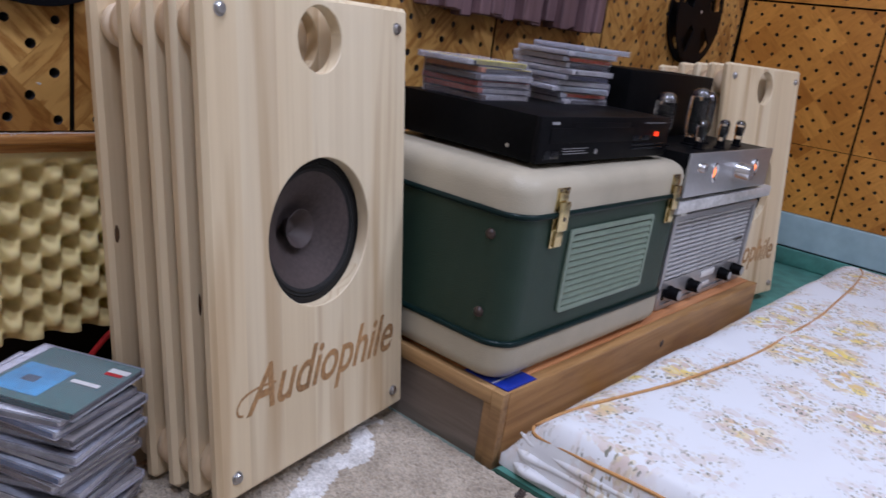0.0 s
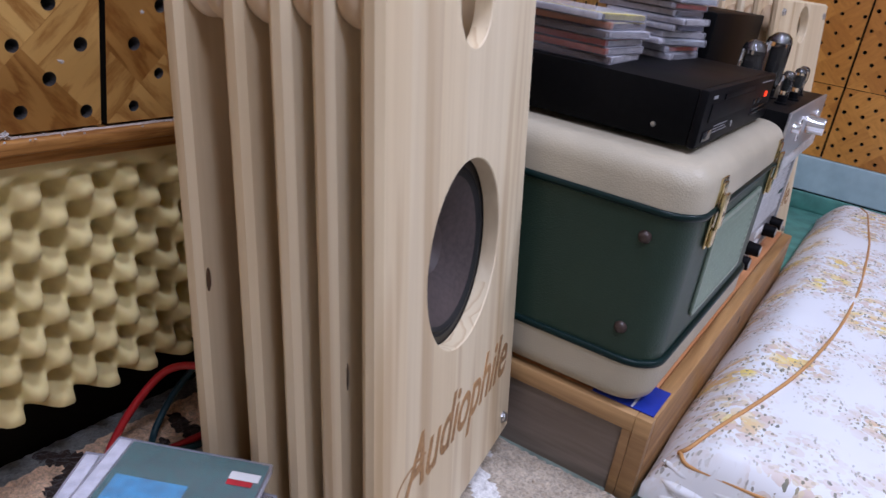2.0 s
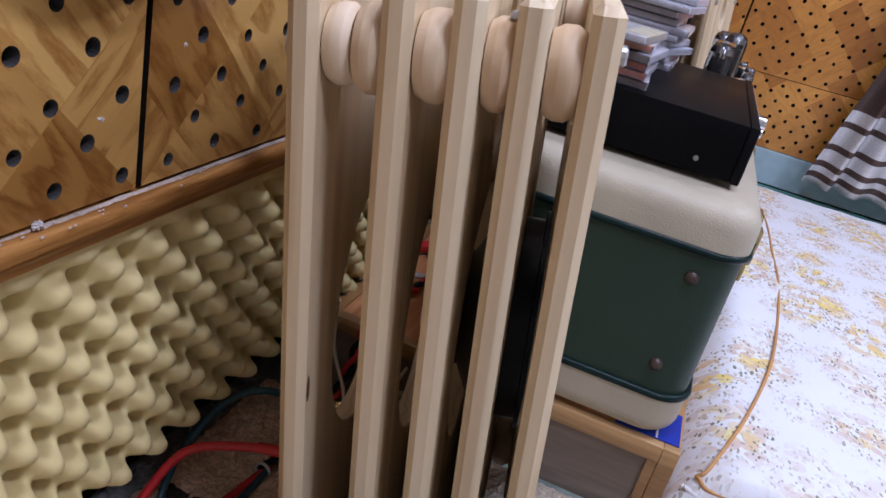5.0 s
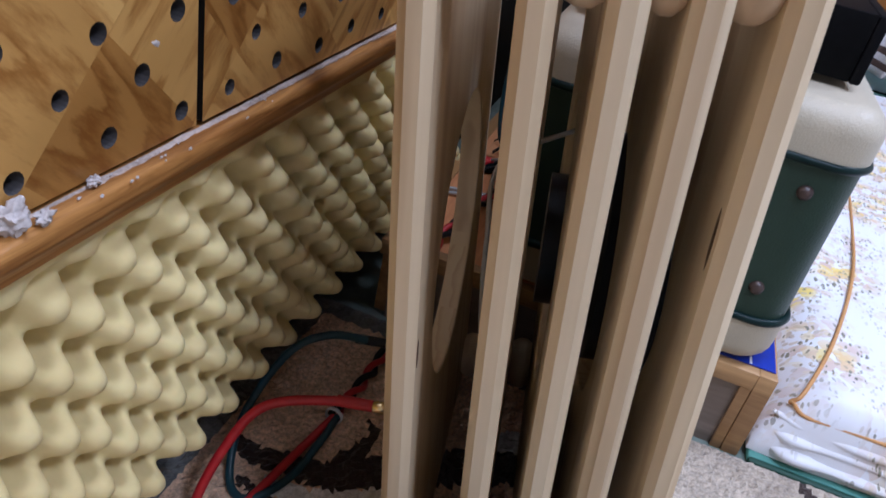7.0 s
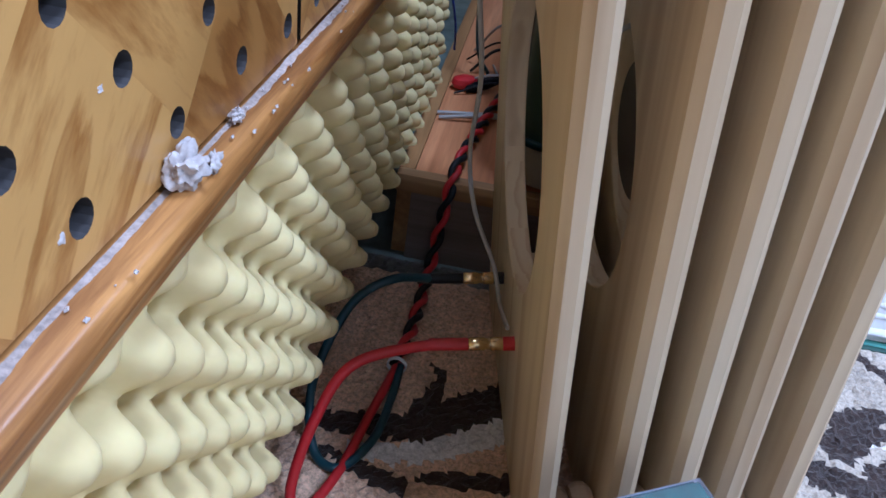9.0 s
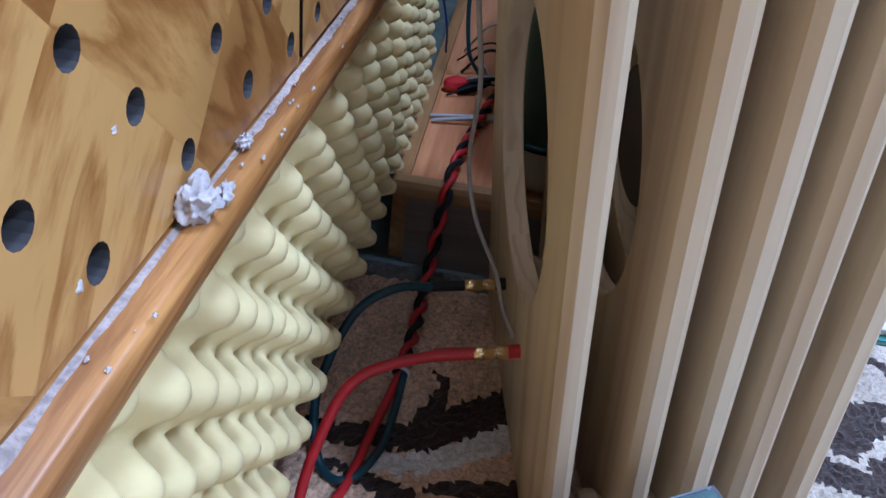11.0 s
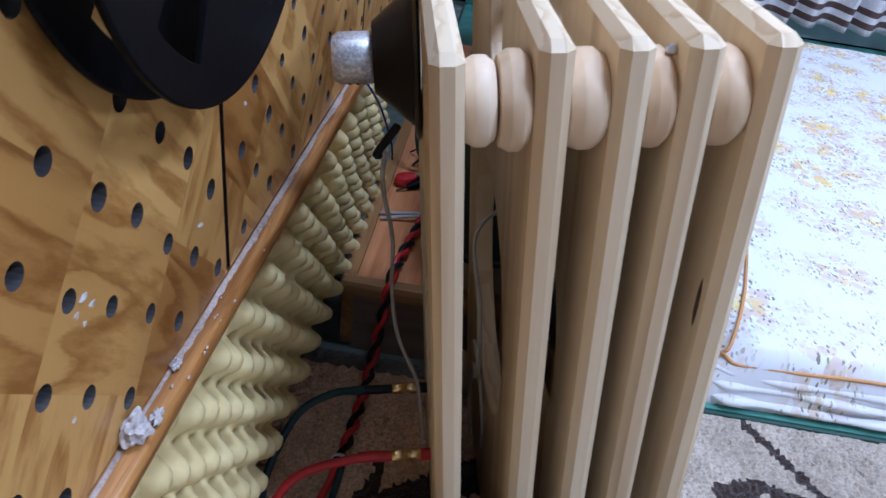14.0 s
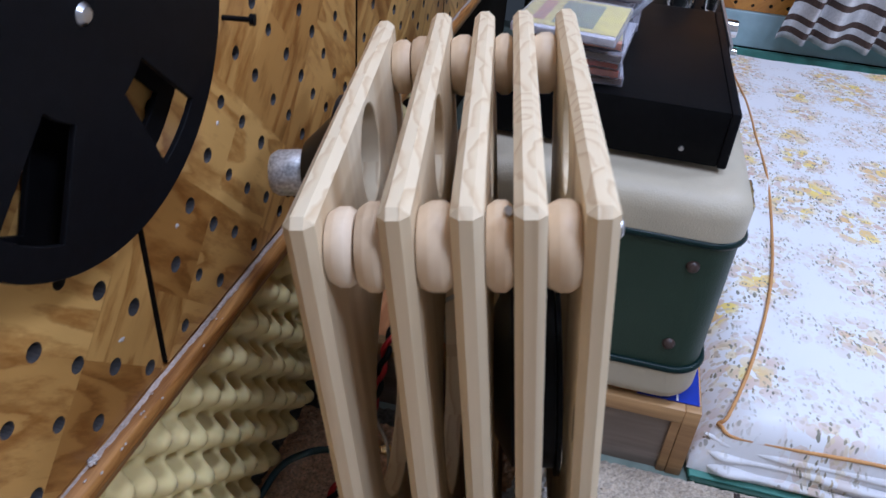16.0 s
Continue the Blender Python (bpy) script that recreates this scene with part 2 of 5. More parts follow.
def glow(name, colour, strength):
    m, nt, b = material(name, 0.4)
    b.inputs["Base Color"].default_value = (*colour, 1)
    b.inputs["Emission Color"].default_value, b.inputs["Emission Strength"].default_value = (*colour, 1), strength
    return m


def pile(name, colour, vary=0.5):
    m, nt, b = material(name, 0.95)
    v = coords(nt)
    f, g = noise_tex(nt, v, 230.0, 3, 0.7), noise_tex(nt, v, 18.0, 4)
    c = mix(nt, 1.0, colour, ramp(nt, f, [(0.28, (1 - vary,) * 3), (0.62, (1.15, 1.15, 1.15))]), "MULTIPLY")
    c = mix(nt, 1.0, c, ramp(nt, g, [(0.3, (0.72, 0.70, 0.68)), (0.65, (1.08, 1.08, 1.08))]), "MULTIPLY")
    nt.links.new(c, b.inputs["Base Color"])
    b.inputs["Sheen Weight"].default_value = 0.2
    bump(nt, b, f, 0.8, 0.004)
    return m


def floral(name):
    """White cotton with loose sprays of ochre flowers and small dark green leaves."""
    m, nt, b = material(name, 0.85)
    v = coords(nt)
    warp = node(nt, "ShaderNodeTexNoise", Scale=26.0, Detail=3.0)
    nt.links.new(v, warp.inputs["Vector"])
    w = node(nt, "ShaderNodeVectorMath", operation="MULTIPLY_ADD")
    w.inputs[1].default_value = (0.022, 0.022, 0.0)
    nt.links.new(warp.outputs["Color"], w.inputs[0])
    nt.links.new(v, w.inputs[2])
    vs = node(nt, "ShaderNodeTexVoronoi", Scale=7.5, Randomness=0.75)
    flat = node(nt, "ShaderNodeVectorMath", operation="MULTIPLY")
    flat.inputs[1].default_value = (1, 1, 0)
    w2 = node(nt, "ShaderNodeVectorMath", operation="MULTIPLY_ADD")
    w2.inputs[1].default_value = (0.06, 0.06, 0.0)
    nt.links.new(warp.outputs["Color"], w2.inputs[0])
    nt.links.new(v, w2.inputs[2])
    nt.links.new(w2.outputs[0], flat.inputs[0])
    nt.links.new(flat.outputs[0], vs.inputs["Vector"])
    spray = vs.outputs["Distance"]
    c = (0.80, 0.81, 0.84)
    zones = {"flower": ramp(nt, spray, [(0.30, (0.95, 0.95, 0.95)), (0.50, (0, 0, 0))]), "petal": ramp(nt, spray, [(0.05, (0.5, 0.5, 0.5)), (0.34, (0.9, 0.9, 0.9)), (0.68, (0, 0, 0))]),
             "leaf": ramp(nt, spray, [(0.10, (0.15, 0.15, 0.15)), (0.30, (1, 1, 1)), (0.50, (1, 1, 1)), (0.72, (0, 0, 0))])}
    for scale, lim, key, ca, cb in ((46.0, 0.50, "petal", (0.66, 0.53, 0.44), (0.62, 0.42, 0.32)), (34.0, 0.52, "flower", (0.86, 0.70, 0.16), (0.74, 0.50, 0.24)), (105.0, 0.40, "petal", (0.45, 0.36, 0.26), (0.78, 0.68, 0.44)),
                                    (110.0, 0.25, "leaf", (0.20, 0.20, 0.16), (0.34, 0.31, 0.22)), (150.0, 0.26, "leaf", (0.17, 0.17, 0.14), (0.45, 0.38, 0.25))):
        vo = node(nt, "ShaderNodeTexVoronoi", Scale=scale)
        mp = node(nt, "ShaderNodeMapping")
        mp.inputs["Scale"].default_value = (1.0, 0.45, 0.3) if key == "leaf" else (1, 1, 0.3)
        mp.inputs["Rotation"].default_value = (0, 0, scale)
        nt.links.new(w.outputs[0], mp.inputs[0])
        nt.links.new(mp.outputs[0], vo.inputs["Vector"])
        inside = node(nt, "ShaderNodeMath", operation="LESS_THAN")
        inside.inputs[1].default_value = lim
        nt.links.new(vo.outputs["Distance"], inside.inputs[0])
        sepc = node(nt, "ShaderNodeSeparateColor")
        nt.links.new(vo.outputs["Color"], sepc.inputs[0])
        some = node(nt, "ShaderNodeMath", operation="GREATER_THAN")
        some.inputs[1].default_value = 0.40 if key == "leaf" else 0.14
        nt.links.new(sepc.outputs[0], some.inputs[0])
        f = node(nt, "ShaderNodeMath", operation="MULTIPLY")
        nt.links.new(inside.outputs[0], f.inputs[0])
        nt.links.new(some.outputs[0], f.inputs[1])
        f2 = node(nt, "ShaderNodeMath", operation="MULTIPLY")
        nt.links.new(f.outputs[0], f2.inputs[0])
        nt.links.new(zones[key], f2.inputs[1])
        c = mix(nt, f2.outputs[0], c, mix(nt, sepc.outputs[1], ca, cb))
    nt.links.new(c, b.inputs["Base Color"])
    bump(nt, b, noise_tex(nt, v, 900.0, 2), 0.15, 0.0005)
    return m


PINE = pine("pine_boards", (0.50, 0.34, 0.18), (0.83, 0.71, 0.51), ends=True)
BEAD = pine("turned_pine", (0.56, 0.38, 0.22), (0.80, 0.65, 0.47), 3.0, 0.5)
BURNT = plain("burnt_wood", (0.36, 0.20, 0.085), 0.7, 0, 0.4, 60)
WALL = veneer("varnished_plywood", (0.34, 0.155, 0.036), (0.59, 0.350, 0.112), figure=0.22)
WALL_FAR = veneer("varnished_plywood_end_wall", (0.40, 0.155, 0.025), (0.66, 0.305, 0.062), 0.105, 0.8, 0.33, 45, 0.05)
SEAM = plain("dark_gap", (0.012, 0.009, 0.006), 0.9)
# darker than the fibre board, so the colour carries the shade inside the holes
HOLE_SHADE = plain("peg_hole_shade", (0.060, 0.054, 0.052), 0.9, 0, 0.3)
TRIM = oak("varnished_trim", (0.17, 0.055, 0.010), (0.56, 0.27, 0.075), 1, 0.35, 4.0)
FOAM = plain("cream_foam", (0.79, 0.610, 0.275), 0.95, 0, 0.16, 9, 0.15)
foam_bsdf = FOAM.node_tree.nodes["Principled BSDF"]
foam_bsdf.inputs["Subsurface Weight"].default_value, foam_bsdf.inputs["Subsurface Scale"].default_value = 0.1, 0.006
foam_bsdf.inputs["Subsurface Radius"].default_value = (1.0, 0.6, 0.25)
FILLER = plain("old_filler", (0.40, 0.32, 0.27), 0.9, 0, 0.35, 120, 0.4)
WHITE_CRUMB = plain("white_plaster", (0.55, 0.48, 0.45), 0.9, 0, 0.25, 90, 0.4)
BOX = oak("oak_platform", (0.24, 0.11, 0.035), (0.55, 0.31, 0.12), 1, 0.42)
BOX_END = oak("oak_platform_edge", (0.20, 0.10, 0.04), (0.50, 0.30, 0.13), 0, 0.45)
GREYPLY = oak("grey_ply", (0.17, 0.13, 0.10), (0.27, 0.22, 0.18), 0, 0.6)
ORANGE = oak("orange_boards", (0.52, 0.19, 0.07), (0.80, 0.38, 0.17), 1, 0.35)
BEIGE = leatherette("beige_leatherette", (0.46, 0.41, 0.31))
GREEN = leatherette("green_leatherette", (0.023, 0.046, 0.031), 0.47)
PIPING = plain("dark_green_piping", (0.005, 0.017, 0.016), 0.3)
GRILLE = plain("sage_grille", (0.20, 0.26, 0.20), 0.4)
BRASS = plain("brass", (0.72, 0.55, 0.28), 0.22, 1.0, 0.2)
BROWN_STUD = plain("brown_stud", (0.05, 0.03, 0.025), 0.35)
BLACK = plain("black_metal", (0.0045, 0.0045, 0.005), 0.42, 0, 0.3)
BLACK_GLOSS = plain("black_gloss", (0.012, 0.012, 0.014), 0.12)
BLACK_PLASTIC = plain("black_plastic", (0.005, 0.005, 0.006), 0.45, 0, 0.25, 30, 0.1)
RUBBER = plain("dark_rubber", (0.02, 0.02, 0.02), 0.6)
CONE = plain("dark_paper_cone", (0.060, 0.043, 0.040), 0.75, 0, 0.25, 60, 0.2)
WHIZZER = plain("grey_cone_centre", (0.075, 0.055, 0.052), 0.55)
CHROME = plain("chrome", (0.72, 0.72, 0.74), 0.14, 1.0, 0.05)
STEEL = plain("zinc_screw", (0.50, 0.50, 0.52), 0.3, 1.0, 0.15)
SILVER = plain("brushed_aluminium", (0.46, 0.46, 0.47), 0.34, 0.75, 0.1)
SILVER_DARK = plain("grey_enamel", (0.30, 0.30, 0.31), 0.45, 0.2, 0.1)
MARBLE = plain("grey_marble", (0.55, 0.53, 0.51), 0.3, 0, 0.4, 60)
GOLD = plain("gold_plug", (0.80, 0.58, 0.28), 0.2, 1.0, 0.1)
RED_CABLE = plain("red_cable", (0.50, 0.018, 0.022), 0.4)
TEAL_CABLE = plain("teal_cable", (0.012, 0.05, 0.065), 0.4)
BLACK_CABLE = plain("black_cable", (0.015, 0.015, 0.016), 0.4)
GREY_CABLE = plain("grey_cable", (0.42, 0.40, 0.37), 0.4)
BLUE_CABLE = plain("blue_cable", (0.01, 0.04, 0.35), 0.4)
GLASS = clear("tube_glass")
CASE_CLEAR = thin_clear("case_plastic", (0.92, 0.90, 1.0), 0.06)
GETTER = plain("getter_silver", (0.22, 0.22, 0.23), 0.12, 1.0)
LAMP_ORANGE = glow("orange_pilot_lamp", (1.0, 0.22, 0.05), 2.5)
DIGIT_RED = glow("red_display", (1.0, 0.05, 0.01), 1.2)
QUILT = floral("floral_cotton")
ORANGE_PIPE = plain("ochre_piping", (0.55, 0.28, 0.10), 0.7)
MAT_TEAL = plain("teal_mat", (0.10, 0.30, 0.25), 0.6, 0, 0.35, 6)
MAT_EDGE = plain("dark_green_binding", (0.006, 0.045, 0.028), 0.6)
SKIRT = plain("pale_blue_paint", (0.42, 0.58, 0.64), 0.5, 0, 0.15, 5)
FLOOR = plain("grey_green_floor", (0.16, 0.20, 0.17), 0.6, 0, 0.4, 8)
# paints of unseen surfaces, their brightness set by the bounce light wanted
PLASTER = plain("cream_bounce_paint", (0.66, 0.60, 0.53), 0.85, 0, 0.12, 4)
CEILING = plain("white_bounce_paint", (0.80, 0.79, 0.76), 0.9, 0, 0.08, 4)
PURPLE = oak("mauve_slats", (0.085, 0.045, 0.05), (0.22, 0.13, 0.14), 2, 0.5)
RUG_TAN = pile("rug_tan", (0.80, 0.54, 0.35))
RUG_BEIGE = pile("rug_beige", (0.50, 0.425, 0.335))
RUG_DARK = pile("rug_dark_brown", (0.035, 0.018, 0.012), 0.6)
RUG_WHITE = pile("rug_white", (0.78, 0.76, 0.74), 0.3)
RUG_GREY = pile("rug_grey_edge", (0.17, 0.17, 0.155), 0.4)
CURTAIN_BROWN = plain("brown_curtain", (0.075, 0.045, 0.035), 0.8, 0, 0.3, 50, 0.2)
CURTAIN_WHITE = plain("white_curtain", (0.62, 0.60, 0.60), 0.8, 0, 0.2, 50, 0.2)
BLUE_CARD = plain("blue_card", (0.010, 0.035, 0.36), 0.4)
WHITE_CARD = plain("white_card", (0.78, 0.78, 0.78), 0.5)
LABEL_GREY = plain("grey_lettering", (0.35, 0.35, 0.37), 0.5)


# ---- mesh helpers ----
def part(name, bm, mat, parent=None, label="", smooth=None):
    """Link a bmesh as one mesh object under a thing or a part."""
    bm.normal_update()
    if smooth:
        for f in bm.faces:
            f.smooth = True
        for e in bm.edges:
            if len(e.link_faces) == 2 and e.calc_face_angle(0) > radians(smooth):
                e.smooth = False
    me = bpy.data.meshes.new(name)
    bm.to_mesh(me)
    bm.free()
    for m in mat if isinstance(mat, (list, tuple)) else [mat]:
        me.materials.append(m)
    ob = new(name, me)
    ob.parent = parent
    return tagged(ob, label)


def thing(name, m, label, category, group="", kind=""):
    ob = new(name)
    ob.matrix_world = m
    return tagged(ob, label, category, group, kind)


def add_box(bm, lo, hi, bevel=0.0, segments=2, only=None):
    start = set(bm.faces)
    g = bmesh.ops.create_cube(bm, size=1.0)
    vs = g["verts"]
    for v in vs:
        v.co = Vector([lo[i] + (v.co[i] + 0.5) * (hi[i] - lo[i]) for i in range(3)])
    if bevel:
        es = {e for v in vs for e in v.link_edges}
        if only is not None:
            es = {e for e in es if abs((e.verts[0].co - e.verts[1].co).normalized()[only]) > 0.9}
        bmesh.ops.bevel(bm, geom=list(es), offset=bevel, segments=segments, affect="EDGES", profile=0.5)
    return [f for f in bm.faces if f not in start]


def box_part(name, lo, hi, mat, parent=None, bevel=0.0, segments=2, label="", only=None):
    bm = bmesh.new()
    add_box(bm, lo, hi, bevel, segments, only)
    return part(name, bm, mat, parent, label, 35 if bevel else None)


def add_lathe(bm, profile, m=Matrix(), steps=32):
    """Turn (radius, height) pairs about local z."""
    rings = []
    for r, h in profile:
        if r < 1e-6:
            rings.append([bm.verts.new(m @ Vector((0, 0, h)))])
        else:
            rings.append([bm.verts.new(m @ Vector((r * math.cos(2 * math.pi * i / steps), r * math.sin(2 * math.pi * i / steps), h))) for i in range(steps)])
    for a, b in zip(rings, rings[1:]):
        for i in range(steps):
            j = (i + 1) % steps
            if len(a) == 1 and len(b) == 1:
                continue
            if len(a) == 1:
                bm.faces.new((a[0], b[j], b[i]))
            elif len(b) == 1:
                bm.faces.new((a[i], a[j], b[0]))
            else:
                bm.faces.new((a[i], a[j], b[j], b[i]))
    bmesh.ops.recalc_face_normals(bm, faces=bm.faces)


def lathe_part(name, profile, mat, parent=None, m=Matrix(), steps=32, label="", smooth=40):
    bm = bmesh.new()
    add_lathe(bm, profile, m, steps)
    return part(name, bm, mat, parent, label, smooth)


def spline(points, per=10):
    """Catmull-Rom through the points."""
    p = [Vector(q) for q in points]
    p = [2 * p[0] - p[1]] + p + [2 * p[-1] - p[-2]]
    out = []
    for i in range(1, len(p) - 2):
        for k in range(per):
            t = k / per
            out.append(0.5 * (2 * p[i] + (p[i + 1] - p[i - 1]) * t + (2 * p[i - 1] - 5 * p[i] + 4 * p[i + 1] - p[i + 2]) * t * t
                              + (3 * p[i] - p[i - 1] - 3 * p[i + 1] + p[i + 2]) * t ** 3))
    return out + [p[-2]]


def add_tube(bm, path, radius, sides=10):
    rings, last = [], None
    for i, c in enumerate(path):
        d = (path[min(i + 1, len(path) - 1)] - path[max(i - 1, 0)]).normalized()
        a = last - d * last.dot(d) if last else d.orthogonal()
        a.normalize()
        last, b = a, d.cross(a)
        rings.append([bm.verts.new(c + radius * (a * math.cos(2 * math.pi * k / sides) + b * math.sin(2 * math.pi * k / sides))) for k in range(sides)])
    for r, s in zip(rings, rings[1:]):
        for k in range(sides):
            bm.faces.new((r[k], r[(k + 1) % sides], s[(k + 1) % sides], s[k]))
    bm.faces.new(rings[0][::-1]), bm.faces.new(rings[-1])


def cable(name, points, radius, mat, label, parent=None, per=10):
    bm = bmesh.new()
    add_tube(bm, spline(points, per), radius)
    ob = part(name, bm, mat, parent, label if parent else "", 80)
    return ob if parent else tagged(ob, label, "cable")


def circle(cx, cy, r, n=40):
    return [(cx + r * math.cos(2 * math.pi * i / n), cy + r * math.sin(2 * math.pi * i / n)) for i in range(n)]


def rounded_rect(w, h, r, n=5):
    pts = []
    for cx, cy, a in ((w - r, h - r, 0), (-w + r, h - r, 90), (-w + r, -h + r, 180), (w - r, -h + r, 270)):
        pts += [(cx + r * math.cos(radians(a + 90 * k / n)), cy + r * math.sin(radians(a + 90 * k / n))) for k in range(n + 1)]
    return pts


def add_plate(bm, outer, holes, x0, x1, chamfer, hole_chamfer=0.0012):
    """A board between x0 (back) and x1 (front) with its outline and holes in the (y, z) plane and chamfered edges."""
    def inset(loop, d):
        c = Vector((sum(p[0] for p in loop) / len(loop), sum(p[1] for p in loop) / len(loop)))
        out, n = [], len(loop)
        for i in range(n):
            a, b, e = Vector(loop[i - 1]), Vector(loop[i]), Vector(loop[(i + 1) % n])
            t = (e - a).normalized()
            nrm = Vector((-t.y, t.x))
            if nrm.dot(c - b) < 0:
                nrm = -nrm
            out.append(tuple(b + nrm * d))
        return out

    def ring(loop, x):
        return [bm.verts.new((x, y, z)) for y, z in loop]

    def bridge(a, b):
        for i in range(len(a)):
            j = (i + 1) % len(a)
            bm.faces.new((a[i], a[j], b[j], b[i]))
    caps = {}
    for side, x, s in (("back", x0, 1), ("front", x1, -1)):
        o = ring(inset(outer, chamfer), x)
        o2 = ring(outer, x + s * chamfer)
        hs = [(ring(inset(h, -hole_chamfer), x), ring(h, x + s * hole_chamfer)) for h in holes]
        es = []
        for loop in [o] + [h[0] for h in hs]:
            es += [bm.edges.new((loop[i], loop[(i + 1) % len(loop)])) for i in range(len(loop))]
        bmesh.ops.triangle_fill(bm, edges=es, use_beauty=True)
        bridge(o, o2)
        for a, b in hs:
            bridge(a, b)
        caps[side] = (o2, [h[1] for h in hs])
    bridge(caps["back"][0], caps["front"][0])
    for a, b in zip(caps["back"][1], caps["front"][1]):
        bridge(a, b)
    bmesh.ops.recalc_face_normals(bm, faces=bm.faces)


def lettering(name, text, size, m, mat, parent, shear=0.0, label=""):
    cu = bpy.data.curves.new(name, "FONT")
    cu.body, cu.size, cu.shear, cu.extrude, cu.align_x = text, size, shear, 0.0004, "CENTER"
    cu.offset = 0.012 * size
    tmp = new(name + "_curve", cu)
    me = bpy.data.meshes.new_from_object(tmp.evaluated_get(bpy.context.evaluated_depsgraph_get()))
    bpy.data.objects.remove(tmp)
    bpy.data.curves.remove(cu)
    me.transform(m)
    me.materials.append(mat)
    ob = new(name, me)
    ob.parent = parent
    return tagged(ob, label)


FACE_X = Matrix(((0, 0, 1, 0), (1, 0, 0, 0), (0, 1, 0, 0), (0, 0, 0, 1)))  # local z to +x, local x to +y, local y to +z


# ---- setting: floor, walls, ceiling ----
ROOM_X, ROOM_Y0, ROOM_Y1, ROOM_Z = 2.7, -1.7, 2.71, 2.45
TILE = 0.457


def setting(name, lo, hi, mat, label, bevel=0.0):
    bm = bmesh.new()
    add_box(bm, lo, hi, bevel)
    return tagged(part(name, bm, mat, None, label), kind="structure", category="setting")


setting("floor", (-0.2, ROOM_Y0 - 0.1, -0.06), (ROOM_X + 0.1, ROOM_Y1 + 0.12, 0.0), FLOOR, "grey-green worn floor covering under the rug")
# ceiling, east and south walls are unseen, added to bounce light
setting("ceiling", (-0.2, ROOM_Y0 - 0.1, ROOM_Z), (ROOM_X + 0.1, ROOM_Y1 + 0.12, ROOM_Z + 0.08), CEILING, "plain white ceiling out of view, added for bounce light")
setting("wall_east", (ROOM_X, ROOM_Y0 - 0.1, 0.0), (ROOM_X + 0.1, ROOM_Y1 + 0.12, ROOM_Z), PLASTER, "plain cream wall out of view, added for bounce light")
setting("wall_south", (-0.2, ROOM_Y0 - 0.1, 0.0), (ROOM_X, ROOM_Y0, ROOM_Z), PLASTER, "plain cream wall out of view, added for bounce light")
setting("wall_west_base", (-0.2, ROOM_Y0, 0.0), (-0.09, ROOM_Y1, 0.400), SEAM, "dark recessed lower wall behind acoustic foam")
WALL_W = setting("wall_west", (-0.2, ROOM_Y0, 0.4005), (-0.0305, ROOM_Y1 + 0.12, ROOM_Z), SEAM, "wall clad with varnished perforated plywood squares")
WALL_N = setting("wall_north", (-0.0305, ROOM_Y1 + 0.0305, 0.0), (ROOM_X, ROOM_Y1 + 0.12, ROOM_Z), SEAM, "end wall clad with varnished perforated plywood squares")


def tile_mesh(w, h, pitch, radius, seed, face):
    """A plywood square standing in the y, z plane, facing +x, drilled on a lattice turned by 45 degrees."""
    rnd, bm = random.Random(seed), bmesh.new()
    front, deep, n = 0.030, 0.001, 14
    p0, q0 = ((0.0, 0.5), (-0.32, -0.19), (0.25, 0.5))[seed % 3]
    loops = [[(-w / 2, -h / 2), (w / 2, -h / 2), (w / 2, h / 2), (-w / 2, h / 2)]]
    for i in range(-8, 9):
        for j in range(-8, 9):
            p, q = (i + p0) * pitch, (j + q0) * pitch
            cy, cz = (p - q) / 2 + rnd.uniform(-0.0028, 0.0028), (p + q) / 2 + rnd.uniform(-0.0028, 0.0028)
            r = radius * rnd.uniform(0.9, 1.1)
            if abs(cy) < w / 2 - r - 0.001 and abs(cz) < h / 2 - r - 0.001:
                loops.append([(cy + r * math.cos(2 * math.pi * k / n), cz + r * math.sin(2 * math.pi * k / n)) for k in range(n)])
    rings, es = [], []
    for loop in loops:
        ring = [bm.verts.new((front, y, z)) for y, z in loop]
        es += [bm.edges.new((ring[k], ring[(k + 1) % len(ring)])) for k in range(len(ring))]
        rings.append(ring)
    bmesh.ops.triangle_fill(bm, edges=es, use_beauty=True)
    for f in bm.faces:
        f.normal_update()
        if f.normal.x < 0:
            f.normal_flip()
    # hole sides and bottoms get dark materials in place of deep shade
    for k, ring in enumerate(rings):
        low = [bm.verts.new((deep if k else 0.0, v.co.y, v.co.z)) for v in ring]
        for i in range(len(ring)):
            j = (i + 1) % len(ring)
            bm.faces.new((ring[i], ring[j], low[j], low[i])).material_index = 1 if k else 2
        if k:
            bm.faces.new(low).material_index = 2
    me = bpy.data.meshes.new("plywood_tile")
    bm.normal_update()
    bm.to_mesh(me)
    bm.free()
    for m in (face, HOLE_SHADE, SEAM):
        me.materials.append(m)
    return me


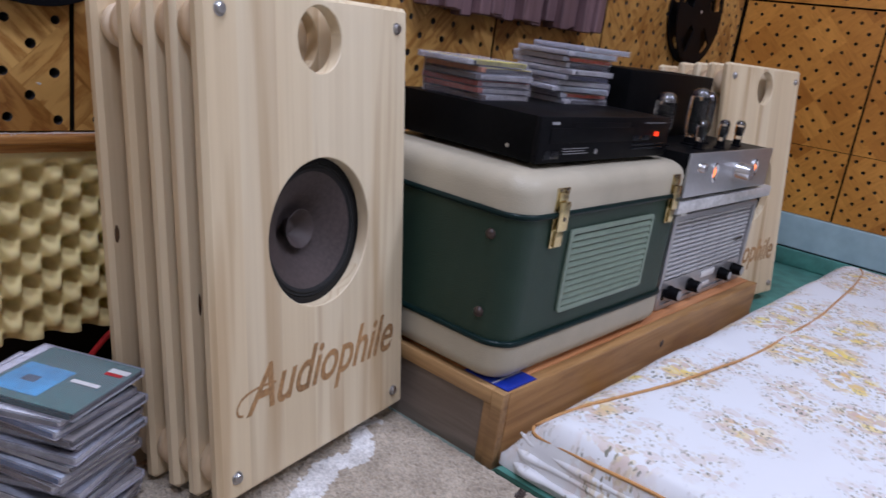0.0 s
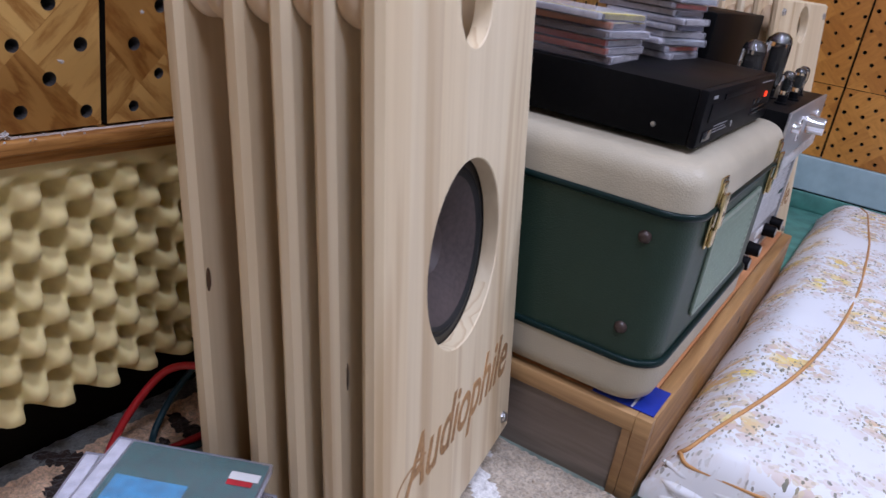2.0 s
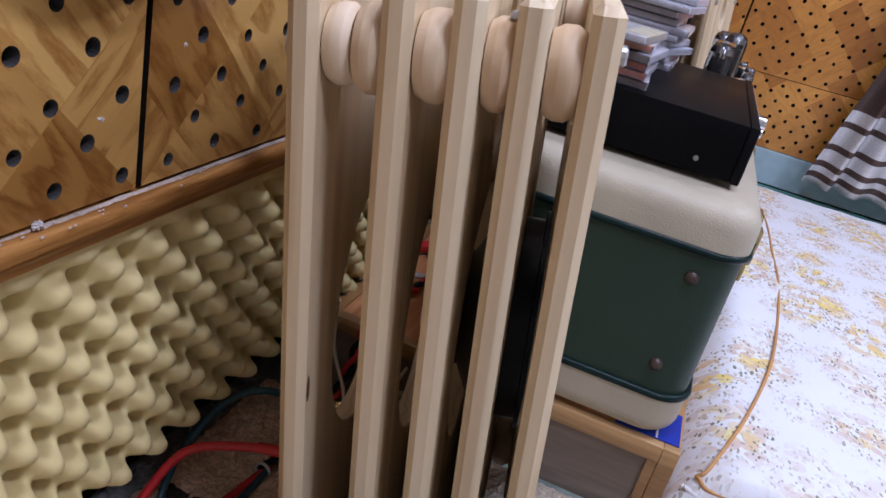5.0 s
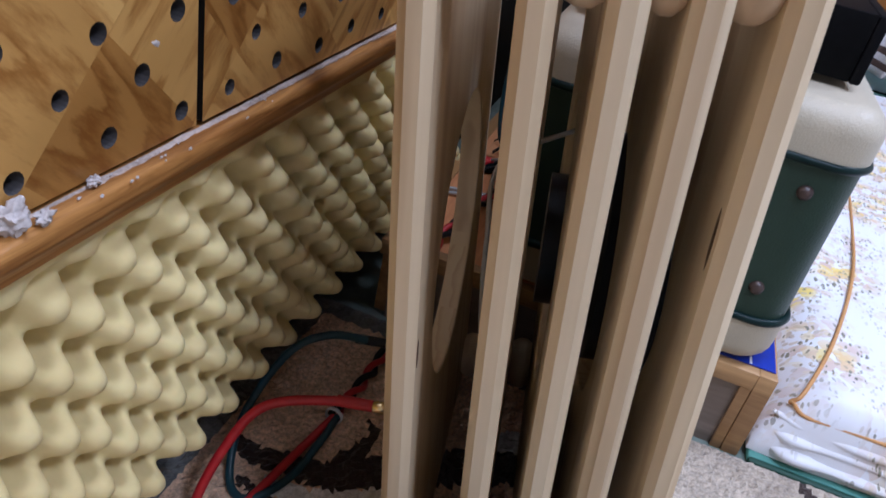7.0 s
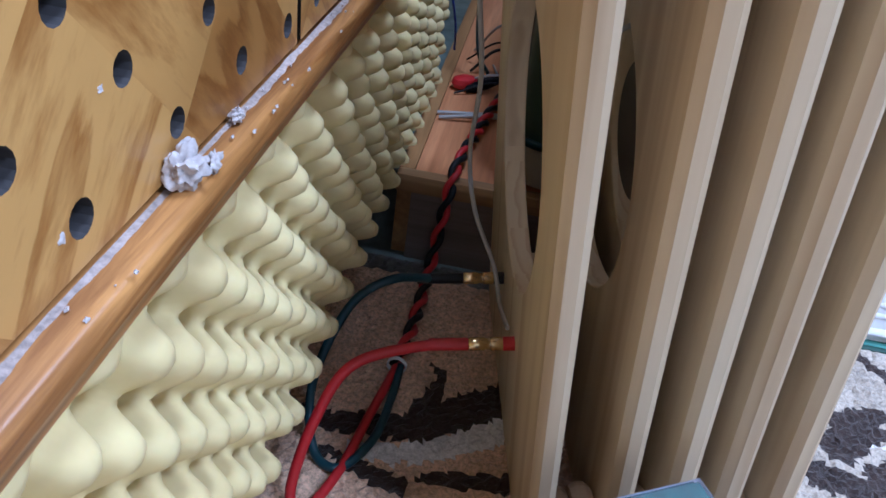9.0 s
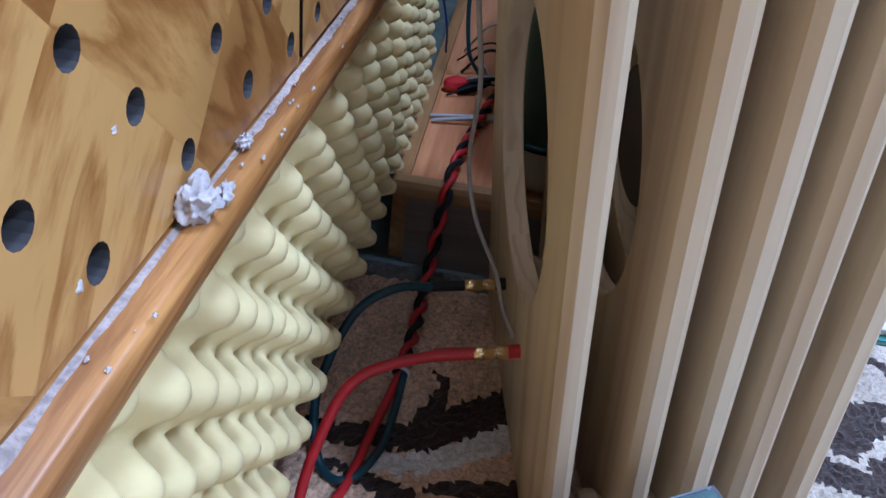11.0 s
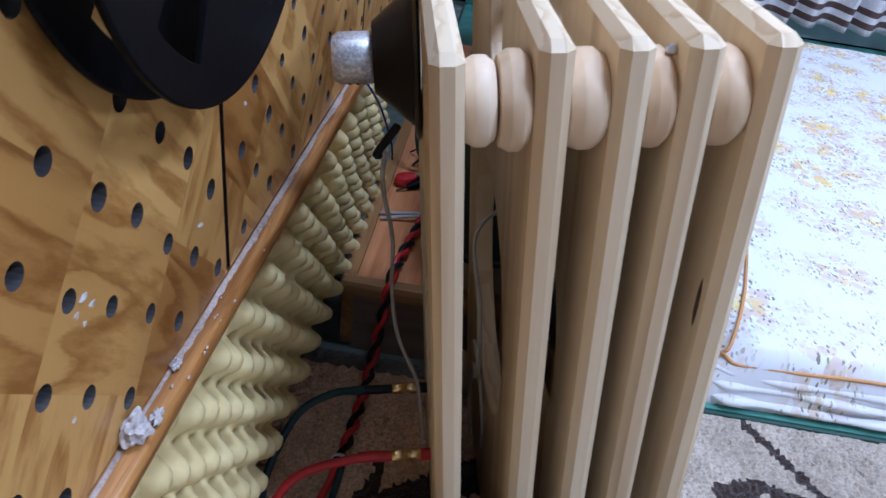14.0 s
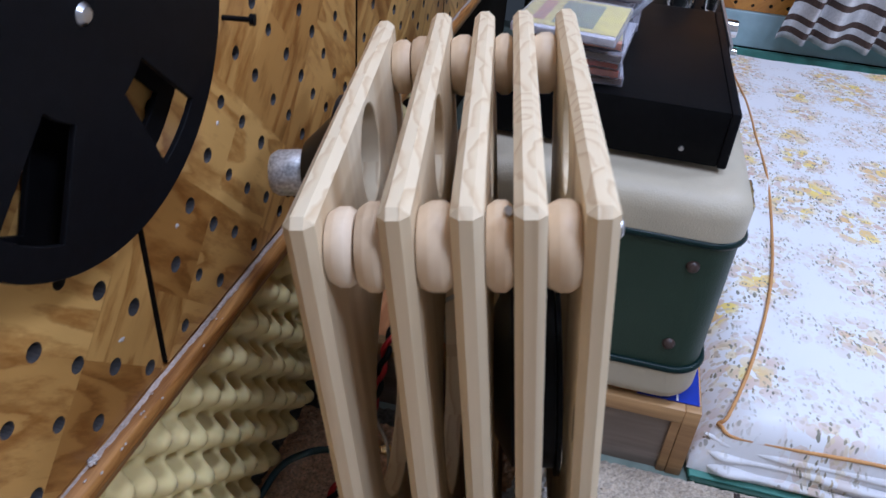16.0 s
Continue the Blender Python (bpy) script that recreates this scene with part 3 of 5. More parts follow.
# ---- trim and foam along the west wall ----
def trim_rail():
    bm = bmesh.new()
    prof = [(-0.030, 0.407), (0.0085, 0.407), (0.0095, 0.411), (0.0105, 0.415), (0.0115, 0.416), (0.0120, 0.419), (0.0138, 0.420), (0.0146, 0.425), (0.0138, 0.4300), (0.0115, 0.432), (-0.030, 0.432)]
    rows = [[bm.verts.new((x, y, z - 0.0045 + 0.0008 * math.sin(y * 7))) for x, z in prof] for y in np.linspace(ROOM_Y0, ROOM_Y1, 40)]
    for a, b in zip(rows, rows[1:]):
        for k in range(len(prof)):
            j = (k + 1) % len(prof)
            bm.faces.new((a[k], a[j], b[j], b[k]))
    bm.faces.new(rows[0]), bm.faces.new(rows[-1])
    bmesh.ops.recalc_face_normals(bm, faces=bm.faces)
    return tagged(part("trim", bm, TRIM, None, "varnished wooden moulding along the panelled wall", 50), kind="structure", category="trim")


trim_rail()


def foam_sheet(y0, y1, z0, z1):
    """Convoluted foam: rounded peaks on a staggered grid, a flat back and a thickness."""
    bm = bmesh.new()
    ly, lz, step = 0.0546, 0.0535, 0.0036
    ny, nz = round((y1 - y0) / step), round((z1 - z0) / step)
    back, rows = -0.088, []
    for i in range(ny + 1):
        row = []
        for k in range(nz + 1):
            y, z = y0 + (y1 - y0) * i / ny, z0 + (z1 - z0) * k / nz
            wy = y + 0.004 * noise.noise((y * 9, z * 9, 4))
            p = 0.5 + 0.5 * math.cos(2 * math.pi * wy / ly) * math.cos(2 * math.pi * (z - 0.366) / lz)
            x = -0.036 + 0.044 * (0.6 * p * p * (3 - 2 * p) + 0.4 * (1 - (1 - p) ** 2)) + 0.004 * noise.noise((y * 6, z * 6, 0))
            top = min(1.0, max(0.0, (z - (z1 - 0.027)) / 0.018))
            top = top * top * (3 - 2 * top)
            x = x * (1 - top) + 0.001 * top
            row.append(bm.verts.new((x, y, z - 0.004 * (1 - k / nz) * math.cos(2 * math.pi * y / ly))))
        rows.append(row)
    for a, b in zip(rows, rows[1:]):
        for k in range(nz):
            bm.faces.new((a[k], b[k], b[k + 1], a[k + 1]))
    backs = [[bm.verts.new((back, r[k].co.y, r[k].co.z)) for k in (0, nz)] for r in rows]
    for i in range(ny):
        bm.faces.new((rows[i][0], backs[i][0], backs[i + 1][0], rows[i + 1][0]))
        bm.faces.new((rows[i][nz], rows[i + 1][nz], backs[i + 1][1], backs[i][1]))
    for i in (0, ny):
        bm.faces.new(rows[i] + [backs[i][1], backs[i][0]])
    bmesh.ops.recalc_face_normals(bm, faces=bm.faces)
    ob = part("acoustic_foam", bm, FOAM, None, "", 80)
    return tagged(ob, "cream convoluted acoustic foam sheet fixed under the wall moulding", "foam")


foam_sheet(-0.75, 1.12, 0.122, 0.4025)


def crumb(x, y, z, size, seed, group):
    bm = bmesh.new()
    rnd = random.Random(seed)
    bmesh.ops.create_icosphere(bm, subdivisions=4 if size > 0.003 else 2, radius=1.0)
    s, wide = Vector((seed * 3.7, 0, 0)), rnd.uniform(1.0, 1.5)
    for v in bm.verts:
        d = v.co.normalized()
        r = 0.62 + 0.55 * noise.noise(d * 1.7 + s) + 0.30 * noise.noise(d * 3.4 + s) + 0.04 * noise.noise(d * 9 + s)
        v.co = Vector((d.x * 0.8, d.y * wide, d.z)) * max(0.2, r) * size * 1.25
    ob = part("plaster_crumb", bm, WHITE_CRUMB, None, "", 60)
    ob.location = (x, y + 0.007, z - 0.0048)
    return tagged(ob, "lump of dried white filler stuck above the moulding", "filler", group)


crumb(0.006, 0.243, 0.441, 0.0095, 1, "filler lumps on the moulding")
crumb(0.011, 0.258, 0.437, 0.004, 2, "filler lumps on the moulding")
crumb(0.004, 0.300, 0.437, 0.004, 3, "filler lumps on the moulding")
for i in range(26):
    rnd = random.Random(100 + i)
    crumb(rnd.uniform(0.001, 0.016), rnd.choice((rnd.uniform(0.05, 0.75), rnd.uniform(0.16, 0.36))), 0.4335 + rnd.uniform(0, 0.0015), rnd.uniform(0.0005, 0.0012), 10 + i, "filler lumps on the moulding")
for y, z, s in ((0.229, 0.541, 0.0030), (0.234, 0.533, 0.0026), (0.222, 0.536, 0.0022), (0.226, 0.528, 0.002), (0.358, 0.500, 0.0028), (0.444, 0.545, 0.0026), (0.52, 0.60, 0.0026), (0.205, 0.487, 0.002), (0.175, 0.452, 0.0024), (0.47, 0.62, 0.003)):
    crumb(-0.0008, y, z, s, int(y * 1000), "filler smears on the panelling")


def filler_bead():
    """A rough line of white filler in the joint between panelling and moulding."""
    bm, rows = bmesh.new(), []
    for y in np.arange(-0.6, 1.6, 0.0035):
        w = 0.0038 + 0.0036 * noise.noise((y * 16, 0, 0)) + 0.0016 * noise.noise((y * 120, 3, 0))
        h = 0.0003 + 0.0010 * max(0, noise.noise((y * 40, 6, 0)))
        w = max(0.0006, w)
        rows.append([bm.verts.new(p) for p in ((0.0002, y, 0.4276), (0.0002, y, 0.4280 + 2.2 * h), (w * 0.5, y, 0.4280 + 1.2 * h), (w, y, 0.4279 + 0.4 * h), (w * 1.1, y, 0.4276))])
    for a, b in zip(rows, rows[1:]):
        for k in range(4):
            bm.faces.new((a[k], a[k + 1], b[k + 1], b[k]))
    bmesh.ops.recalc_face_normals(bm, faces=bm.faces)
    return tagged(part("filler_line", bm, FILLER, None, "", 80), "rough line of dried white filler along the moulding", "filler")


filler_bead()


# ---- north wall foot ----
setting("baseboard", (0.0, ROOM_Y1 - 0.012, 0.07), (ROOM_X, ROOM_Y1 + 0.030, 0.185), SKIRT, "pale blue painted strip at the wall foot", 0.003)


# ---- rug ----
def rug():
    tan, beige, dark, white, grey = range(5)
    strokes = []  # (points, half width start, half width end, colour)
    strokes += [([(0.42, 0.53), (0.385, 0.60), (0.385, 0.66), (0.345, 0.70), (0.30, 0.72)], 0.022, 0.016, white), ([(0.24, 0.66), (0.30, 0.70), (0.33, 0.75)], 0.02, 0.01, white)]
    strokes += [([(-0.018, 0.516), (0.018, 0.510), (0.056, 0.516), (0.094, 0.526), (0.135, 0.556), (0.176, 0.583), (0.259, 0.635)], 0.011, 0.027, dark), ([(0.096, 0.616), (0.104, 0.600), (0.103, 0.579), (0.090, 0.546)], 0.003, 0.011, dark)]
    strokes += [([(0.039, 0.482), (0.082, 0.487), (0.126, 0.507), (0.178, 0.546)], 0.010, 0.016, white), ([(0.007, 0.477), (0.043, 0.463), (0.088, 0.449)], 0.005, 0.010, dark)]
    strokes += [([(0.101, 0.465), (0.130, 0.468), (0.191, 0.481)], 0.004, 0.012, dark), ([(0.02, 0.40), (0.05, 0.37), (0.07, 0.33)], 0.014, 0.02, white), ([(-0.06, 0.36), (-0.02, 0.38), (0.01, 0.34)], 0.012, 0.02, dark)]
    strokes += [([(0.594, 0.788), (0.64, 0.725), (0.683, 0.662), (0.74, 0.60), (0.83, 0.54)], 0.007, 0.012, dark)]
    strokes += [([(0.535, 0.655), (0.585, 0.675), (0.66, 0.658)], 0.012, 0.010, dark), ([(0.53, 0.615), (0.575, 0.648), (0.622, 0.642)], 0.022, 0.010, dark),
                ([(0.56, 0.585), (0.60, 0.605), (0.645, 0.622)], 0.012, 0.008, dark), ([(0.62, 0.60), (0.67, 0.62), (0.71, 0.60)], 0.010, 0.010, dark), ([(0.50, 0.57), (0.56, 0.56), (0.63, 0.57)], 0.02, 0.012, dark),
                ([(0.58, 0.66), (0.64, 0.645), (0.70, 0.61)], 0.004, 0.005, white), ([(0.54, 0.63), (0.62, 0.62), (0.68, 0.58)], 0.003, 0.004, white)]
    strokes += [([(0.60, 0.36), (0.75, 0.42), (0.90, 0.40)], 0.02, 0.03, dark), ([(0.45, 0.25), (0.6, 0.2), (0.8, 0.26)], 0.02, 0.03, dark), ([(0.3, 0.05), (0.55, 0.0), (0.9, 0.08)], 0.03, 0.02, white)]
    # resample every stroke for the nearest-point search
    samples = []
    for pts, w0, w1, col in strokes:
        s = spline([(x, y, 0) for x, y in pts], 14)
        for k, p in enumerate(s):
            samples.append((p.x, p.y, w0 + (w1 - w0) * k / (len(s) - 1), col))
    sx, sy, sw, sc = (np.array(c) for c in zip(*samples))
    x0, x1, y0, y1, step = -0.085, 1.15, -0.9, 0.805, 0.0050
    nx, ny = round((x1 - x0) / step), round((y1 - y0) / step)
    xs, ys = np.linspace(x0, x1, nx + 1), np.linspace(y0, y1, ny + 1)
    rng = np.random.default_rng(4)
    gx, gy = np.meshgrid(xs, ys, indexing="ij")
    z = 0.0155 + rng.uniform(-0.0026, 0.0026, gx.shape)
    edge = np.minimum.reduce([gx - x0, x1 - gx, gy - y0, y1 - gy])
    z = np.where(edge < 0.012, 0.002 + (z - 0.002) * np.sqrt(np.clip(edge / 0.012, 0, 1)), z)
    jx, jy = gx + rng.uniform(-0.0014, 0.0014, gx.shape), gy + rng.uniform(-0.0014, 0.0014, gx.shape)
    verts = np.stack([jx, jy, z], -1).reshape(-1, 3)
    idx = np.arange(verts.shape[0]).reshape(nx + 1, ny + 1)
    faces = np.stack([idx[:-1, :-1], idx[1:, :-1], idx[1:, 1:], idx[:-1, 1:]], -1).reshape(-1, 4)
    cx, cy = (xs[:-1] + xs[1:]) / 2, (ys[:-1] + ys[1:]) / 2
    kinds = []
    for x in cx:
        near = np.abs(sx - x) < 0.05
        for y in cy:
            col = grey if y > 0.765 and x < 0.28 or x < -0.045 else (tan if x < 0.25 or (x < 0.30 and y > 0.45) else beige)
            if x > 0.30 and y > 0.60 and x < 0.56 and noise.noise((x * 14, y * 14, 2)) > 0.05:
                col = beige
            if near.any():
                d = np.hypot(sx[near] - x, sy[near] - y) - sw[near] + rng.uniform(-0.0022, 0.0022)
                k = int(np.argmin(d))
                if d[k] < 0:
                    col = int(sc[near][k])
            kinds.append(col)
    me = bpy.data.meshes.new("rug")
    me.from_pydata(verts.tolist(), [], faces.tolist())
    me.polygons.foreach_set("material_index", kinds)
    for m in (RUG_TAN, RUG_BEIGE, RUG_DARK, RUG_WHITE, RUG_GREY):
        me.materials.append(m)
    return tagged(new("rug", me), "shaggy tan rug with dark brown and white leaf swirls", "rug")


rug()


# ---- floor mat, quilt, curtain ----
def quilt():
    x0, x1, y0, y1, step = 0.524, 2.3, 0.825, 2.52, 0.011
    nx, ny = round((x1 - x0) / step), round((y1 - y0) / step)
    bm, rows = bmesh.new(), []
    for i in range(nx + 1):
        row = []
        for k in range(ny + 1):
            x, y = x0 + (x1 - x0) * i / nx, y0 + (y1 - y0) * k / ny
            dl, df, db = x - x0, y - y0, y1 - y
            rise = (1 - (1 - min(dl / 0.085, 1)) ** 2.0) * (1 - (1 - min(df / 0.035, 1)) ** 2.6) * (1 - (1 - min(db / 0.05, 1)) ** 2.5)
            h = 0.032 + 0.078 * rise + 0.006 * noise.noise((x * 5, y * 5, 3)) * rise + 0.0030 * noise.noise((x * 16, y * 11, 5)) * rise + 0.0035 * abs(noise.noise((x * 5 + y * 4, y * 9 - x * 3, 8))) * rise
            h += 0.004 * math.sin((x - y * 0.4) * 26 + 2 * noise.noise((x * 3, y * 3, 9))) * math.exp(-((y - 1.15) / 0.25) ** 2 - ((x - 0.62) / 0.1) ** 2)
            row.append(bm.verts.new((x + 0.008 * noise.noise((x * 4, y * 4, 1)), y + 0.007 * noise.noise((x * 6, y * 2, 7)), h)))
        rows.append(row)
    for a, b in zip(rows, rows[1:]):
        for k in range(ny):
            bm.faces.new((a[k], b[k], b[k + 1], a[k + 1]))
    rim = [r[0] for r in rows] + rows[-1][1:] + [r[-1] for r in rows[-2::-1]] + rows[0][-2:0:-1]
    low = [bm.verts.new((v.co.x, v.co.y, 0.0125)) for v in rim]
    for k in range(len(rim)):
        j = (k + 1) % len(rim)
        bm.faces.new((rim[k], low[k], low[j], rim[j]))
    bmesh.ops.recalc_face_normals(bm, faces=bm.faces)
    top = thing("quilt", Matrix(), "white cotton quilt printed with ochre flowers, spread on a mat", "quilt")
    part("cover", bm, QUILT, top, "", 70)

    def height(x, y):
        dl, df, db = x - x0, y - y0, y1 - y
        rise = (1 - (1 - min(dl / 0.085, 1)) ** 2.0) * (1 - (1 - min(df / 0.035, 1)) ** 2.6) * (1 - (1 - min(db / 0.05, 1)) ** 2.5)
        return 0.032 + 0.078 * rise + 0.006 * noise.noise((x * 5, y * 5, 3)) * rise
    for pts in ([(0.555, 0.856), (0.570, 0.872), (0.611, 1.0), (0.655, 1.20), (0.683, 1.45), (0.692, 1.70), (0.685, 2.0), (0.672, 2.2), (0.652, 2.40), (0.63, 2.47)],
                [(0.555, 0.856), (0.575, 0.838), (0.65, 0.836), (0.80, 0.838), (1.0, 0.835), (1.3, 0.84), (1.8, 0.838)]):
        bm = bmesh.new()
        add_tube(bm, [Vector((p.x, p.y, height(p.x, p.y) + 0.001)) for p in spline([(x, y, 0) for x, y in pts], 12)], 0.0028, 8)
        part("piping", bm, ORANGE_PIPE, top, "ochre corded piping", 80)
    # rumpled layers showing under the front edge
    for z0, r, y_in in ((0.026, 0.011, 0.822), (0.046, 0.012, 0.829), (0.064, 0.010, 0.838)):
        bm, rows = bmesh.new(), []
        for i in range(180):
            x = 0.540 + 0.0075 * i
            ease = min(1.0, (x - 0.536) / 0.03)
            wob, puff = noise.noise((x * 7, z0 * 90, 2)), 0.75 + 0.5 * noise.noise((x * 18, z0 * 70, 6))
            yy, puff = y_in + 0.006 * wob + 0.012 * (1 - ease), puff * math.sqrt(ease)
            rows.append([bm.verts.new((x, yy - r * 1.1 * puff * math.cos(a), z0 + 0.004 * wob + r * 0.8 * puff * math.sin(a))) for a in np.linspace(-1.7, 1.7, 9)])
        for a, b in zip(rows, rows[1:]):
            for k in range(8):
                bm.faces.new((a[k], a[k + 1], b[k + 1], b[k]))
        part("fold", bm, QUILT, top, "", 80)
    return top


quilt()
mat = thing("floor_mat", Matrix(), "thin teal floor mat with a dark green bound edge", "mat")
box_part("mat_sheet", (0.53, 0.812, 0.0), (2.5, 2.69, 0.012), MAT_TEAL, mat, 0.004)
box_part("binding", (0.53, 0.800, 0.0), (2.5, 0.811, 0.014), MAT_EDGE, mat, 0.004)
box_part("mat_sheet", (0.02, 1.91, 0.0), (0.529, 2.69, 0.012), MAT_TEAL, mat, 0.004)
box_part("mat_upstand", (0.02, 2.668, 0.013), (2.5, 2.692, 0.069), MAT_TEAL, mat, 0.004)


def curtain():
    bm, rows = bmesh.new(), []
    zs = np.linspace(0.14, 1.9, 90)
    for i in range(161):
        s = i / 160
        row = []
        for z in zs:
            flare = 1.0 + 0.12 * (1.9 - z)
            x = 0.90 + 0.95 * s - 0.10 * (1.0 - s) * max(0.0, 0.62 - z) / 0.5 + 0.012 * math.sin(34 * s + z)
            y = 2.60 + 0.030 * flare * math.sin(2 * math.pi * 11 * s + 0.6 * math.sin(3 * z)) - 0.012
            row.append(bm.verts.new((x, y, z)))
        rows.append(row)
    bands = ((0.165, 1), (0.176, 0), (0.20, 1), (0.211, 0), (0.262, 1), (0.276, 0), (0.300, 1), (0.33, 1), (0.348, 0), (0.40, 1))
    for a, b in zip(rows, rows[1:]):
        for k in range(len(zs) - 1):
            f = bm.faces.new((a[k], b[k], b[k + 1], a[k + 1]))
            z = (zs[k] + zs[k + 1]) / 2
            f.material_index = next((m for lim, m in bands if z < lim), 0)
    ob = part("curtain", bm, [CURTAIN_BROWN, CURTAIN_WHITE], None, "", 80)
    sol = ob.modifiers.new("thickness", "SOLIDIFY")
    sol.thickness = 0.002
    return tagged(ob, "brown curtain with white striped hem hanging before the panelled wall", "curtain")


curtain()
setting("curtain_rail", (0.80, 2.560, 1.899), (1.95, 2.7095, 1.94), TRIM, "wooden curtain rail fixed to the wall", 0.003)


# ---- platform ----
def platform():
    top = thing("wooden_platform", Matrix(), "low oak-edged wooden platform box with grey plywood end", "platform")
    box_part("top_board", (0.02, 0.815, 0.108), (0.497, 1.885, 0.128), ORANGE, top, 0.0015)
    box_part("front_board", (0.498, 0.832, 0.0), (0.520, 1.885, 0.128), BOX, top, 0.002, label="oak front board with a knot")
    box_part("end_rail", (0.0, 0.8145, 0.104), (0.4975, 0.8325, 0.1285), BOX_END, top, 0.0015)
    box_part("corner_post", (0.4975, 0.8150, 0.0), (0.5195, 0.8318, 0.1285), BOX_END, top, 0.0015)
    box_part("end_panel", (0.02, 0.822, 0.0), (0.4970, 0.8300, 0.1035), GREYPLY, top)
    box_part("end_stile", (0.484, 0.8165, 0.0), (0.4970, 0.8215, 0.1035), BOX_END, top, 0.001)
    box_part("back_board", (0.0, 0.833, 0.0), (0.0195, 1.885, 0.128), BOX, top)
    box_part("far_board", (0.02, 1.867, 0.0), (0.4975, 1.885, 0.1075), BOX, top)
    knot = bmesh.new()
    add_lathe(knot, [(0.0, 0.0), (0.006, 0.0004), (0.008, 0.0)], FACE_X)
    k = part("knot", knot, BROWN_STUD, top, "dark knot in the board")
    k.location = (0.5206, 1.36, 0.085)
    return top


platform()
box_part_top = tagged(box_part("blue_booklet", (0.43, 0.829, 0.1292), (0.516, 0.905, 0.1305), BLUE_CARD, None), "dark blue glossy booklet lying under the green case", "booklet")
box_part("white_stripe", (0.484, 0.830, 0.13055), (0.487, 0.904, 0.1309), WHITE_CARD, box_part_top)


# ---- loudspeakers ----
SLABS = (0.0025, -0.0396, -0.0775, -0.1207, -0.1793)  # front faces, local x
THICK, HALF_W, HALF_H = 0.0200, 0.1945, 0.311


def loudspeaker(m, label):
    """Five pine boards on turned spacers; local x is the way it faces, y along it, z up the boards."""
    top = thing("loudspeaker", m, label, "loudspeaker", "pair of slatted loudspeakers")
    outline = rounded_rect(HALF_W, HALF_H, 0.006, 1)
    for x in SLABS:
        bore = circle(0.0, 0.006, 0.1005, 64) if x == SLABS[0] else circle(0.0, 0.006, 0.122, 64)
        bm = bmesh.new()
        add_plate(bm, outline, [circle(0.0, 0.257, 0.042), bore], x - THICK, x, 0.0058)
        if x == SLABS[-1]:
            bmesh.ops.translate(bm, verts=bm.verts, vec=(0, 0, -0.006))
        part("board", bm, PINE, top, "", 30)
    for sy in (-1, 1):
        for sz in (-1, 1):
            y, z = sy * 0.1625, sz * 0.2655
            for a, b in zip(SLABS, SLABS[1:]):
                back, front = b, a - THICK
                pieces = ((back, front),) if front - back < 0.025 else ((back, (back + front) / 2 - 0.0005), ((back + front) / 2 + 0.0005, front))
                for p0, p1 in pieces:
                    w = p1 - p0
                    big = 0.0300 if len(pieces) == 1 or p0 > back else 0.0268
                    prof = [(0.0, 0.0003), (big * 0.80, 0.0003), (big * 0.88, w * 0.05), (big * 0.985, w * 0.32), (big, w * 0.38), (big, w * 0.70), (big * 0.985, w * 0.75), (big * 0.86, w - 0.0003), (0.0, w - 0.0003)]
                    r = Matrix.Translation((p0, y, z)) @ FACE_X
                    lathe_part("spacer", prof, BEAD, top, r, 28, "turned pine spacer", 24)
            head = bmesh.new()
            add_lathe(head, [(0.0, 0.0055), (0.0052, 0.0052), (0.0066, 0.0038), (0.0066, 0.0008), (0.0086, 0.0006), (0.0086, 0.0), (0.0, 0.0)], Matrix.Translation((SLABS[0], y * 1.021, sz * 0.281)) @ FACE_X, 12)
            part("screw", head, STEEL, top, "domed zinc screw", 30)
    for x, y, z, ry, rz in ((SLABS[0] - THICK - 0.0001, -0.179, 0.121, 0.003, 0.021), (SLABS[-1] + 0.0001, -0.184, 0.010, 0.0035, 0.012), (SLABS[1] + 0.0001, -0.176, -0.06, 0.0022, 0.014)):
        bm = bmesh.new()
        bmesh.ops.create_icosphere(bm, subdivisions=2, radius=1.0)
        for v in bm.verts:
            v.co = Vector((x + 0.0004 * v.co.x, y + ry * v.co.y * (1 + 0.4 * noise.noise(v.co * 2)), z + rz * v.co.z))
        part("knot", bm, KNOT, top, "dark knot in the wood", 60)
    bm = bmesh.new()
    add_lathe(bm, [(0.0, 0.0030), (0.0028, 0.0024), (0.0036, 0.0), (0.0, 0.0)], Matrix.Translation((SLABS[2] + 0.0150, -0.1625 - 0.0075, 0.268 + 0.0285)) @ pose(0, 0, 0, 60, 0, 0), 12)
    part("screw", bm, STEEL, top, "small zinc screw in a spacer", 30)
    # large driver behind the front board
    r = Matrix.Translation((SLABS[0] - THICK - 0.0005, 0.0, 0.006)) @ FACE_X @ Matrix.Diagonal((0.96, 0.96, 1, 1))
    ring = [(0.1085, 0.0), (0.1085, -0.004), (0.100, -0.005), (0.100, -0.045), (0.058, -0.066), (0.058, -0.090), (0.0, -0.090), (0.0, -0.087), (0.054, -0.087), (0.054, -0.064), (0.096, -0.043), (0.096, 0.0), (0.1085, 0.0)]
    d = lathe_part("driver", ring, BLACK_METAL, top, r, 48, "round black loudspeaker chassis")
    lathe_part("surround", [(0.0958, -0.0008), (0.094, 0.0016), (0.0915, 0.0004), (0.089, 0.0018), (0.0865, 0.0002), (0.084, -0.001)], RUBBER, d, r, 64)
    lathe_part("cone", [(0.084, -0.001), (0.070, -0.0075), (0.055, -0.016), (0.040, -0.029), (0.026, -0.042), (0.012, -0.0465)], CONE, d, r, 64)
